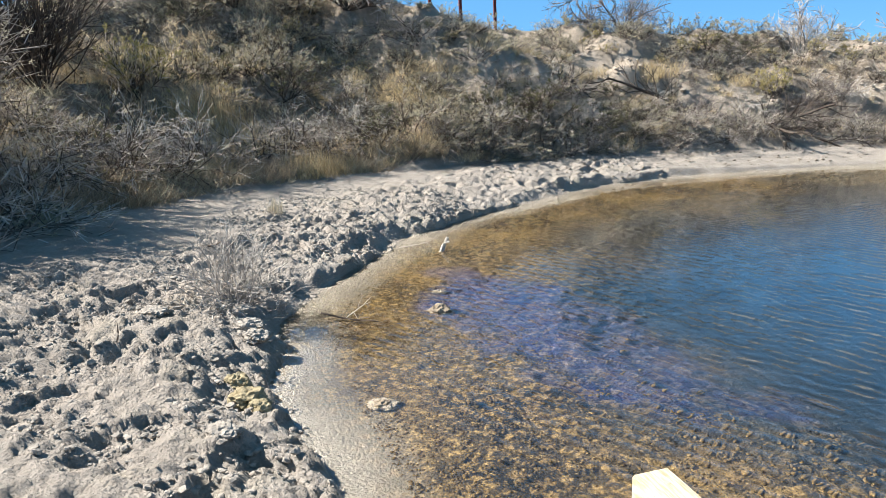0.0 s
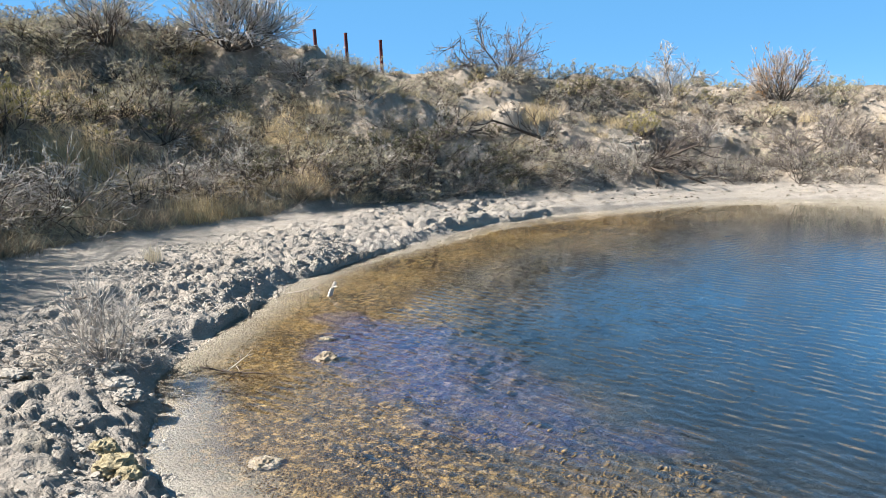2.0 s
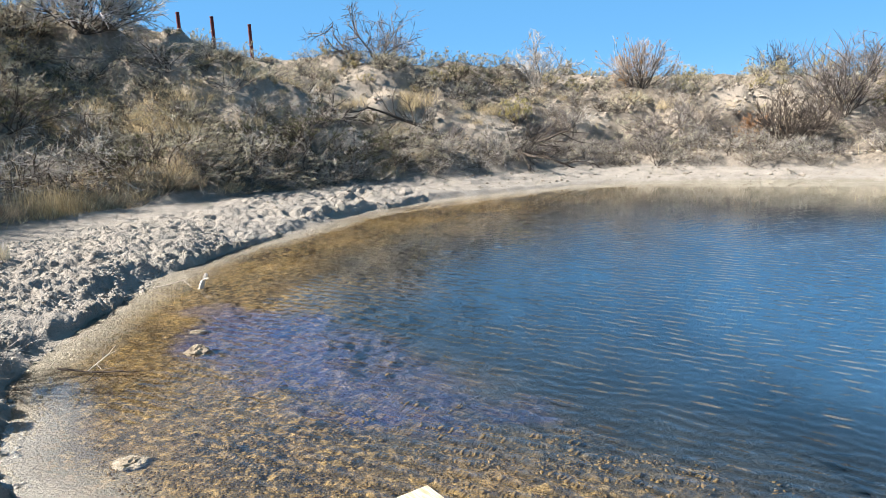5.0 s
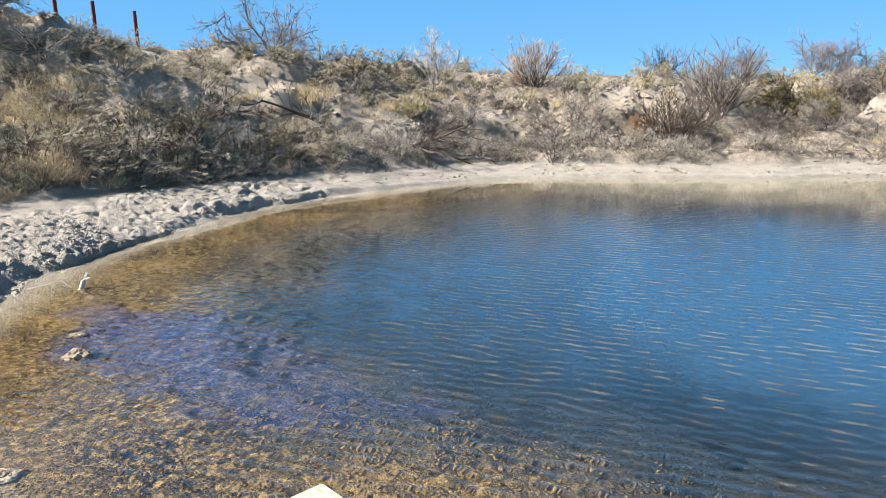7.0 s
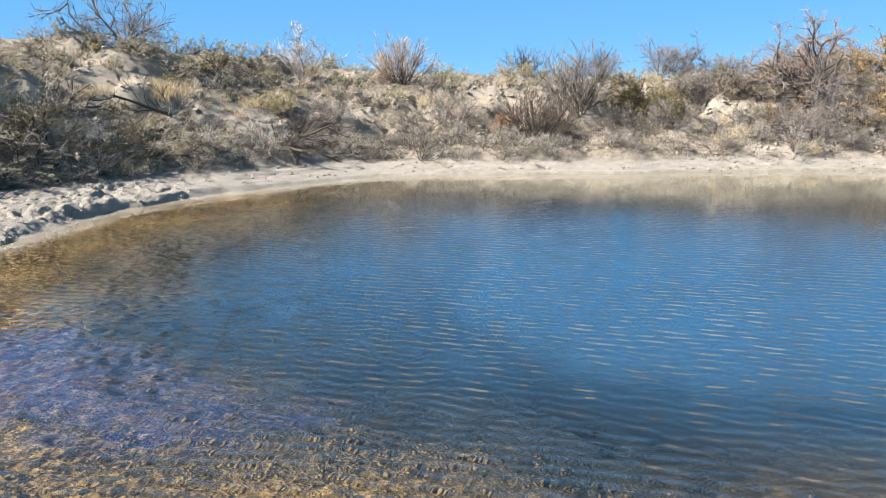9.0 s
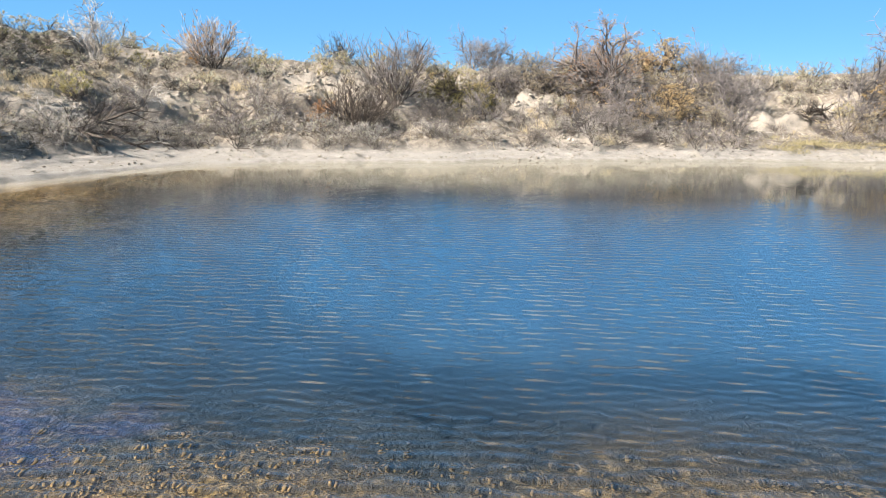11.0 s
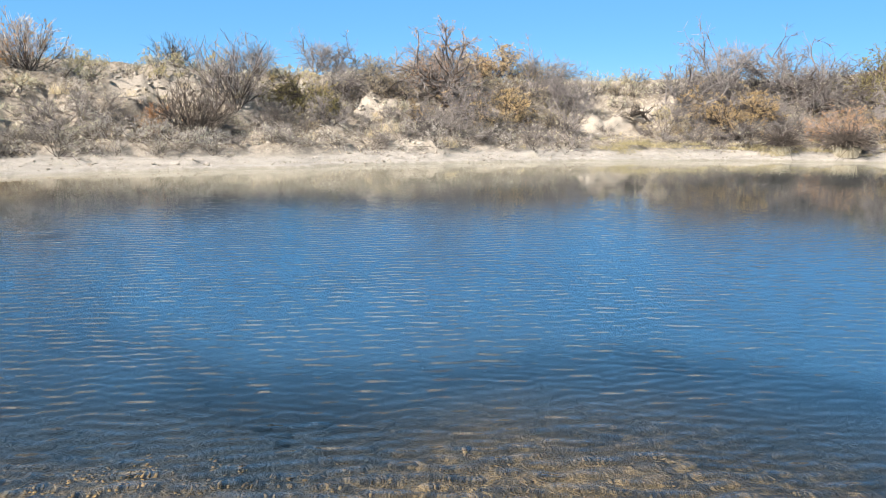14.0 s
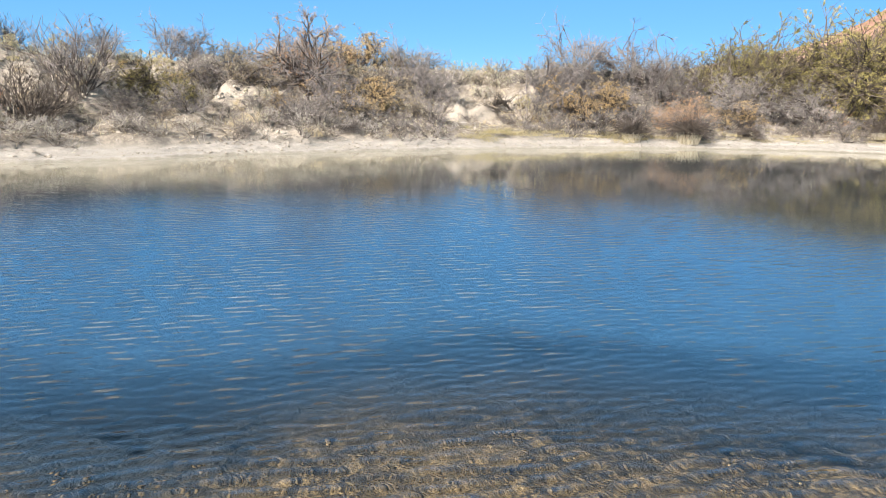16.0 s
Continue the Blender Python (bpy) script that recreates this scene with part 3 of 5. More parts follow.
def tree(name, label, group, seed, height=2.5, lean=0.8, limbs=8, boughs=60, twigs=420, sprays=1500, leaf_n=2500, leaf_size=0.05, wood=None, leaf_mat=None,
         lift=0.06, curl=0.2, thick=0.05, top_mat=None, low=0.0, droop=0.25, twig_mat=None, spray_len=0.10, limb=0.72):
    """A small multi-stemmed tree: tapered trunk limbs, boughs, drooping twigs and a loose rounded crown."""
    rng = np.random.default_rng(seed)
    top = new(name)
    s = shoots(root(limbs, 0.15, rng), base_aims(limbs, lean, rng), height * limb * rng.uniform(0.6, 1.15, limbs), 7, curl, lift, rng)
    b = side_shoots(s, boughs, 0.7, height * 0.34, 5, curl, lift, rng, 0.15 + low)
    t = side_shoots(np.concatenate((b, s[:, 2:])), twigs, 0.75, height * 0.2, 3, curl, 0.0, rng, 0.3)
    p = side_shoots(t, sprays, 0.65, height * spray_len, 2, curl, -droop * 0.5, rng, 0.25)
    part("trunk", join(tubes(s, thick * rng.uniform(0.6, 1.1, limbs), thick * 0.25, 5), tubes(b, thick * 0.4, thick * 0.14, 4)), wood, top)
    part("twigwork", join(tubes(t, thick * 0.15, thick * 0.07), tubes(p, 0.0055, 0.003)), twig_mat or wood, top)
    if leaf_n:
        part("crown", leaves(p, leaf_n, leaf_size, rng, 0.1, droop, 0.22, 5, 1.15), leaf_mat, top)
        if top_mat:
            high = p[p[:, 0, 2] > height * 0.6]
            if len(high):
                part("crown_top", leaves(high, leaf_n * len(high) // len(p), leaf_size, rng, 0.1, droop, 0.22, 5, 1.15), top_mat, top)
    return tagged(top, label, "tree", group)


TAKEN = []


def stand(ob, x, y, scale=1.0, turn=0.0, sink=0.02, tall=1.0):
    ob.matrix_world = Matrix.LocRotScale((x, y, height(x, y) - sink), Euler((0, 0, turn)), (scale, scale, scale * tall))
    return ob


def spot(x, y, scale, turn, sink=0.02, tall=1.0, z=None):
    return Matrix.LocRotScale((x, y, (height(x, y) if z is None else z) - sink), Euler((0, 0, turn)), (scale, scale, scale * tall))


def polar(az, dist):
    """A place by its bearing (degrees to the left of the y axis) and distance from the camera's stand."""
    return -math.sin(radians(az)) * dist, math.cos(radians(az)) * dist


def on_bank(az, b):
    """The distance along a bearing at which the bank reaches the share b of its width (0 foot, 1 crest)."""
    d = np.arange(8, 70, 0.1)
    x, y = -math.sin(radians(az)) * d, math.cos(radians(az)) * d
    phi = np.arctan2(y - PY, x - PX)
    share = (np.hypot(x - PX, y - PY) - around(phi, 1) - around(phi, 2)) / around(phi, 4)
    ahead = (share >= b) & (d > 9)
    return float(d[np.argmax(ahead)])


def place_at(make, az, b, scale=1.0, turn=0.0, tall=1.0, room=0.6):
    x, y = polar(az, on_bank(az, b))
    TAKEN.append((x, y, room * scale))
    return stand(make, x, y, scale, turn, 0.03, tall)


# single trees and large bushes, from the near left bank round to the far right
place_at(shrub("crest_bush", "large grey twiggy bush with olive leaves on the crest", "", 11, 1.2, 1.3, 30, 260, 1900, 4200, 0.026, TWIG_GREY, LEAF_SAGE, 0.07, 0.24, 0.014, 0.3), 39.4, 0.88, 1.3, 0.4, room=1.0)
place_at(shrub("crest_bush", "tall dark bush of many upright stems", "", 12, 1.6, 0.75, 40, 220, 700, 500, 0.03, TWIG_DARK, LEAF_SAGE, 0.12, 0.14, 0.016, 0.3), 61.0, 0.44, 1.2, 1.2, room=1.0)
place_at(shrub("crest_bush", "tall grey brush standing on the skyline", "", 36, 1.2, 1.1, 24, 160, 700, 2200, 0.03, TWIG_GREY, LEAF_SAGE, 0.1, 0.18, 0.014, 0.3), 47.5, 0.85, 1.1, 2.2, room=1.0)
place_at(tree("bare_tree", "nearly bare airy tree with a few pale leaves", "bare crest trees", 13, 2.2, 1.1, 8, 60, 330, 900, 200, 0.03, TWIG_LILAC, LEAF_YELLOW, 0.02, 0.2, 0.036, twig_mat=TWIG_LILAC), 19.1, 1.0, 1.28, 0.3)
place_at(tree("bare_tree", "small bare grey tree on the crest", "bare crest trees", 14, 1.5, 0.8, 6, 40, 260, 600, 0, 0.05, TWIG_GREY, None, 0.08, 0.16, 0.026), 6.8, 0.9, 1.3, 1.3)
place_at(shrub("orange_bush", "bare twiggy bush with rust-orange leaves on the crest", "", 15, 1.1, 1.2, 34, 200, 1000, 3200, 0.03, TWIG_GREY, LEAF_ORANGE, 0.1, 0.14, 0.012, 0.3), -1.0, 0.8, 1.0, 0.0, room=1.1)
place_at(shrub("bare_bush", "small dark bare bush on the skyline", "", 16, 0.9, 0.9, 18, 120, 420, 0, 0, TWIG_DARK, None, 0.12, 0.16, 0.012, 0.3), -10.1, 1.4, 1.0, 0.0)
place_at(shrub("bare_bush", "dark bare bush beside an orange shrub below the sandy scar", "", 17, 1.15, 1.05, 26, 170, 700, 0, 0, TWIG_DARK, None, 0.12, 0.15, 0.013, 0.3), -11.3, 0.25, 1.05, 0.7)
place_at(shrub("orange_shrub", "round shrub with dry orange-tan leaves", "", 18, 0.6, 1.2, 18, 100, 300, 1900, 0.03, TWIG_GREY, LEAF_RUST, 0.12, 0.2, 0.01), -8.4, 0.3, 1.2, 0.0)
place_at(shrub("bare_bush", "grey leafless bush with upright stems", "", 37, 1.25, 1.0, 26, 170, 700, 200, 0.03, TWIG_LILAC, LEAF_SAGE, 0.12, 0.15, 0.013, 0.3), -14.4, 0.42, 1.1, 0.7)
place_at(tree("snag", "small dead dark snag with forked branches", "", 34, 0.85, 0.7, 2, 9, 16, 10, 0, 0.05, TWIG_DARK, None, 0.15, 0.3, 0.03), 43.8, 0.6, 1.0, 0.0)
place_at(tree("snag", "thin grey dead snag above the brush", "", 39, 1.7, 0.45, 2, 9, 30, 40, 0, 0.05, TWIG_GREY, None, 0.15, 0.2, 0.035), -13.3, 0.5, 1.0, 0.0)
place_at(tree("crowned_tamarisk", "dark forked tamarisk with a rust-orange crown", "", 38, 2.75, 0.7, 5, 80, 560, 2600, 5000, 0.034, TWIG_DARK, LEAF_RUST, 0.03, 0.17, 0.085, LEAF_ORANGE, 0.1, 0.3, TWIG_LILAC), -30.0, 0.5, 1.0, 0.6, room=1.0)
place_at(shrub("yellow_bush", "bright yellow-green rabbitbrush on the slope", "", 45, 0.7, 1.0, 24, 110, 320, 2600, 0.028, TWIG_GREY, LEAF_YELLOW, 0.14, 0.14, 0.008, 0.26, STRAW), 54.5, 0.33, 1.3, 0.0, room=0.8)
place_at(shrub("yellow_bush", "bright yellow-green rabbitbrush among the fallen limbs", "", 46, 0.6, 0.9, 20, 90, 280, 2200, 0.03, TWIG_GREY, LEAF_YELLOW, 0.14, 0.14, 0.008, 0.26), 8.3, 0.33, 1.0, 0.0, room=0.6)

# tall dry bushes added left of view along the near bank, to cast shade across the mud flat
tall_dry = shrub("tall_dry_bush", "tall dry bush added left of view to shade the mud flat", "tall dry bushes of the near bank", 48, 1.9, 0.8, 34, 200, 700, 1500, 0.03, TWIG_GREY, LEAF_SAGE, 0.1, 0.16, 0.016, 0.3)
for k, (x, y, size) in enumerate(((-10.9, 4.0, 1.0), (-11.6, 4.9, 1.05), (-10.3, 3.0, 0.95), (-9.7, 2.1, 0.9), (-12.4, 3.6, 1.1), (-8.9, 1.0, 0.9))):
    TAKEN.append((x, y, 0.8))
    if k:
        copy_thing(tall_dry, spot(x, y, size, k * 1.9))
    else:
        stand(tall_dry, x, y, size)

# dead white bush on the mud flat
x, y = polar(49.9, 6.4)
TAKEN.append((x, y, 0.8))
stand(shrub("dead_bush", "bleached leafless dead bush standing on the mud flat", "", 35, 0.62, 1.3, 46, 200, 460, 0, 0, TWIG_PALE, None, 0.06, 0.34, 0.006, 0.34, core=TWIG_GREY, bend=3), x, y, 0.88, 0.0, 0.02)

# two large half-dead bushes at the foot of the near bank
for az, b, seed, size in ((57.2, 0.1, 41, 1.1), (52.2, 0.06, 42, 1.05), (63.5, 0.1, 43, 1.15), (40.5, 0.31, 44, 0.9), (60.2, 0.16, 46, 0.9), (54.6, 0.13, 47, 0.8), (44.5, 0.1, 49, 0.8), (38.6, 0.1, 40, 0.9), (29.0, 0.08, 39, 0.8)):
    place_at(shrub("half_dead_bush", "large bush of bleached twisted branches with dark twigs inside", "half-dead bushes of the near bank", seed, 1.1, 1.35, 18, 90, 320, 400, 0.022, TWIG_PALE, LEAF_SAGE, -0.06, 0.36, 0.011, 0.3, bend=4), az, b, size, seed * 1.3, room=0.7)

# scattered shrubs and grass of the bank
KINDS = {
    "sage": [shrub("sagebrush", "grey-green sagebrush with small dry leaves", "sagebrush of the bank", 50 + i, 0.52, 1.45, 14, 44, 100, 560, 0.036, TWIG_GREY, LEAF_SAGE, 0.07, 0.25, 0.009, 0.26) for i in range(4)],
    "brush": [shrub("dry_brush", "leafless grey brush with drooping twigs", "dry brush of the bank", 60 + i, 0.62, 1.4, 16, 56, 250, 160, 0.03, TWIG_GREY, LEAF_SAGE, 0.03, 0.34, 0.008, 0.3, None, 0.5) for i in range(3)],
    "yellow": [shrub("rabbitbrush", "yellowish rabbitbrush with dry seed heads", "rabbitbrush of the bank", 90 + i, 0.5, 1.25, 20, 46, 110, 560, 0.034, TWIG_GREY, LEAF_YELLOW, 0.14, 0.14, 0.008, 0.26, STRAW) for i in range(2)],
    "near sage": [shrub("saltbush", "dense grey-green saltbush with tiny leaves", "saltbush of the near bank", 150 + i, 0.55, 1.45, 20, 90, 240, 2200, 0.019, TWIG_GREY, LEAF_SAGE, 0.08, 0.24, 0.007, 0.24, None, 0.45) for i in range(3)],
    "near brush": [shrub("dry_brush", "leafless grey brush with arching twigs", "dry brush of the near bank", 160 + i, 0.62, 1.4, 24, 110, 440, 500, 0.02, TWIG_GREY, LEAF_SAGE, 0.02, 0.32, 0.007, 0.3, None, 0.45) for i in range(3)],
    "pale": [shrub("dead_brush", "bleached dead branches tangled on the slope", "dead branches of the bank", 70 + i, 0.75, 1.4, 10, 44, 130, 0, 0, TWIG_PALE, None, -0.04, 0.4, 0.010, 0.36, core=TWIG_PALE, bend=3) for i in range(2)],
    "green": [shrub("greasewood", "dark olive-green bush with dense small leaves", "greasewood of the near bank", 80 + i, 0.6, 1.4, 20, 90, 240, 2200, 0.018, TWIG_DARK, LEAF_GREEN, 0.07, 0.22, 0.007, 0.26, None, 0.42) for i in range(2)],
    "near yellow": [shrub("rabbitbrush", "yellow-tan rabbitbrush with feathery seed heads", "rabbitbrush of the near bank", 190 + i, 0.52, 1.2, 28, 90, 240, 1600, 0.019, TWIG_GREY, LEAF_YELLOW, 0.14, 0.14, 0.006, 0.26, STRAW, 0.35) for i in range(2)],
    "straw": [tuft("grass_clump", "clump of dry straw-coloured grass", "grass clumps of the bank", 100 + i, 130, 0.32, 0.6, 0.24, STRAW, -0.1, 0.0036) for i in range(3)],
    "tall straw": [tuft("grass_stand", "stand of tall sunlit straw-yellow grass", "straw stands of the near bank", 110 + i, 420, 0.5, 0.55, 0.62, STRAW, -0.05, 0.0034) for i in range(2)],
    "tan grass": [tuft("grass_stand", "stand of reddish-tan dry grass at the foot of the bank", "tan grass of the near bank", 114 + i, 340, 0.42, 0.75, 0.6, TAN_GRASS, -0.1, 0.0034) for i in range(2)],
    "toe grass": [tuft("grass_tussock", "low yellow-green grass at the foot of the far bank", "green grass of the far bank", 117 + i, 240, 0.15, 1.0, 0.55, TOE_GRASS, -0.1, 0.006) for i in range(2)],
    "tan brush": [shrub("tan_brush", "dense tan and yellowish dry brush", "tan brush of the far bank", 65 + i, 0.75, 1.4, 16, 70, 280, 2200, 0.024, TWIG_LILAC, LEAF_TAN, 0.05, 0.25, 0.009, 0.28) for i in range(2)],
    "lilac brush": [shrub("grey_brush", "lilac-grey leafless brush at the foot of the far bank", "grey brush of the far bank", 67 + i, 0.75, 1.4, 18, 90, 620, 200, 0.03, TWIG_LILAC, LEAF_SAGE, 0.0, 0.3, 0.009, 0.3) for i in range(3)],
    "tamarisk": [tree("tamarisk", "dense leafless grey tamarisk thicket", "tamarisks", 220 + i, 2.0, 1.3, 18, 200, 900, 2800, 1200, 0.03, TWIG_DARK, LEAF_SAGE, 0.0, 0.2, 0.035, None, 0, 0.5, TWIG_LILAC, 0.13) for i in range(3)],
    "bare": [tree("bare_tree", "bare grey tamarisk with open upright branches", "bare tamarisks", 225 + i, 2.1, 0.8, 7, 50, 320, 1100, 0, 0.03, TWIG_LILAC, None, 0.04, 0.2, 0.036, None, 0, 0.1, TWIG_LILAC) for i in range(3)],
    "gold": [tree("golden_tree", "small tamarisk with golden dry leaves", "golden trees", 230 + i, 1.4, 1.2, 14, 110, 460, 900, 15000, 0.026, TWIG_DARK, LEAF_GOLD, 0.05, 0.18, 0.024, None, 0.1, limb=0.58) for i in range(2)],
    "rust": [tree("golden_tree", "feathery tamarisk with rust-coloured dry leaves", "golden trees", 240, 1.4, 1.15, 14, 70, 320, 1100, 9000, 0.03, TWIG_LILAC, LEAF_RUST, 0.05, 0.18, 0.024)],
    "olive": [tree("olive_tree", "rounded olive tree with yellowing leaves", "olive trees", 250 + i, 3.3, 1.15, 14, 190, 900, 1600, 20000, 0.045, TWIG_DARK, LEAF_OLIVE, 0.05, 0.2, 0.06, LEAF_YELLOW, limb=0.56) for i in range(2)],
    "olive bush": [tree("olive_bush", "olive-gold leafy bush on the far bank", "olive bushes", 260, 1.45, 1.15, 14, 120, 500, 900, 13000, 0.026, TWIG_DARK, LEAF_OLIVE, 0.05, 0.18, 0.024, LEAF_GOLD, 0.1, limb=0.58)],
}
USED = {}


LOW = {"near sage": 0.8, "near brush": 0.75, "near yellow": 0.85, "green": 0.8, "pale": 0.8}


def plant_at(kind, x, y, scale, rng, tall=1.0):
    made = KINDS[kind]
    USED[kind] = USED.get(kind, -1) + 1
    i = USED[kind] % len(made)
    m = spot(x, y, scale, rng.uniform(0, math.tau), 0.03, tall * LOW.get(kind, 1.0))
    if (kind, i) in USED:
        copy_thing(made[i], m)
    else:
        USED[kind, i] = True
        made[i].matrix_world = m


# open stretches of the far bank: bearings and the share of the bank up to which nothing tall grows
GAPS = [(-46.6, -40.2, 0.85), (-29.4, -27.4, 0.3), (-24.5, -22.0, 0.2), (-16.5, -15.0, 0.5)]


def scatter(kind, n, phi0, phi1, b0, b1, size0, size1, seed, bare=0.75, gap=0.42):
    """n plants of a kind between two bearings from the pond's middle and two heights of the bank (0 foot, 1 crest)."""
    rng = np.random.default_rng(seed)
    done = tries = 0
    while done < n and tries < n * 30:
        tries += 1
        phi = radians(rng.uniform(phi0, phi1))
        b = rng.uniform(b0, b1)
        rho = float(around(phi, 1) + around(phi, 2) + b * around(phi, 4))
        x, y = PX + rho * math.cos(phi), PY + rho * math.sin(phi)
        size = rng.uniform(size0, size1)
        bear = math.degrees(math.atan2(-x, y))
        if math.hypot(x - HOLLOW[0] - 0.3, y - HOLLOW[1]) < 1.2:
            continue
        if "grass" not in kind and any(lo < bear < hi and b < top for lo, hi, top in GAPS):
            continue
        if rng.uniform() < bare * float(pale_patch(x, y)):
            continue
        if any((x - a) ** 2 + (y - c) ** 2 < ((r + size * gap) * 0.62) ** 2 for a, c, r in TAKEN):
            continue
        TAKEN.append((x, y, size * gap))
        plant_at(kind, x, y, size, rng, rng.uniform(0.8, 1.15))
        done += 1


def plant_bearing(kind, az, b, size, seed, tall=1.0, room=0.5):
    x, y = polar(az, on_bank(az, b))
    TAKEN.append((x, y, room * size))
    plant_at(kind, x, y, size, np.random.default_rng(seed), tall)


# the far bank's trees and the thicket of the right side: kind, bearing, share of the bank, size, tallness
for i, (kind, az, b, size, tall) in enumerate([
    ("bare", -16.2, 0.95, 0.75, 1.0), ("olive bush", -18.8, 0.5, 1.15, 0.9), ("olive bush", -20.0, 0.45, 0.9, 1.0), ("bare", -20.2, 0.95, 0.7, 1.0), ("bare", -21.6, 0.9, 0.8, 0.9), ("bare", -23.2, 0.85, 0.7, 0.8),
    ("tamarisk", -22.4, 0.6, 0.55, 1.0), ("tan brush", -24.6, 0.55, 1.2, 0.9), ("tan brush", -25.9, 0.65, 1.3, 0.9), ("tan brush", -27.2, 0.55, 1.2, 0.9), ("gold", -27.9, 0.35, 0.6, 0.9), ("tan brush", -23.4, 0.95, 1.0, 0.8),
    ("tamarisk", -31.6, 0.35, 0.75, 1.1), ("tamarisk", -29.2, 0.25, 0.6, 1.0), ("tamarisk", -33.2, 0.06, 0.5, 1.0), ("tamarisk", -31.0, 0.1, 0.45, 1.0),
    ("gold", -34.2, 0.36, 1.5, 0.9), ("gold", -35.6, 0.38, 1.35, 0.85), ("gold", -34.0, 0.95, 0.95, 1.0), ("rust", -33.0, 1.0, 0.8, 1.0), ("olive bush", -36.2, 1.1, 0.8, 1.0), ("tamarisk", -34.9, 0.12, 0.45, 0.9),
    ("bare", -39.4, 0.5, 1.4, 1.0), ("tamarisk", -38.8, 0.4, 0.55, 1.0), ("bare", -37.2, 0.75, 1.35, 1.0), ("sage", -41.8, 0.9, 1.0, 1.0), ("lilac brush", -42.6, 0.35, 0.7, 0.8), ("tamarisk", -45.2, 0.35, 0.42, 0.7), ("sage", -43.4, 0.6, 0.9, 0.9), ("sage", -44.6, 0.85, 1.0, 0.9),
    ("bare", -47.4, 0.5, 1.55, 1.0), ("tamarisk", -48.2, 0.4, 1.05, 1.0), ("bare", -50.4, 0.6, 1.85, 1.0), ("tamarisk", -49.4, 0.5, 1.01, 1.0), ("tamarisk", -51.0, 0.6, 1.01, 1.0), ("gold", -48.0, 0.22, 0.65, 0.8), ("gold", -52.0, 0.28, 1.10, 1.0), ("gold", -51.2, 0.3, 0.78, 0.9),
    ("tamarisk", -53.6, 0.35, 1.13, 1.0), ("tamarisk", -54.8, 0.22, 1.06, 1.0), ("bare", -54.8, 0.7, 1.85, 1.0), ("bare", -57.4, 0.75, 1.85, 0.95), ("tamarisk", -56.4, 0.5, 1.24, 1.0), ("rust", -57.8, 0.12, 1.06, 1.1), ("rust", -59.2, 0.14, 1.12, 1.1), ("tamarisk", -58.6, 0.5, 1.31, 1.0),
    ("tamarisk", -60.6, 0.3, 1.19, 1.0), ("tamarisk", -62.4, 0.25, 1.19, 1.0), ("tamarisk", -64.0, 0.3, 1.24, 1.0), ("tamarisk", -65.6, 0.28, 1.19, 1.0), ("gold", -62.0, 0.15, 0.72, 1.0), ("bare", -66.6, 0.3, 1.01, 0.9), ("tamarisk", -67.4, 0.35, 1.13, 1.0),
    ("olive", -60.8, 0.6, 0.85, 1.0), ("olive", -62.2, 0.7, 1.00, 1.0), ("olive", -63.6, 0.8, 1.35, 1.05), ("olive", -65.0, 0.55, 1.06, 0.95), ("olive", -66.6, 0.55, 0.94, 0.9), ("olive", -68.2, 0.55, 1.06, 1.0), ("olive", -69.4, 0.55, 1.43, 1.1), ("olive", -70.8, 0.55, 1.43, 1.1), ("rust", -68.4, 0.25, 0.94, 1.0),
    ("olive", -72.6, 0.55, 1.14, 1.0), ("olive", -75.0, 0.55, 1.09, 1.0), ("tamarisk", -70.2, 0.15, 0.84, 0.9), ("olive bush", -71.2, 0.15, 1.08, 1.0),
]):
    plant_bearing(kind, az, b, size, 300 + i, tall)

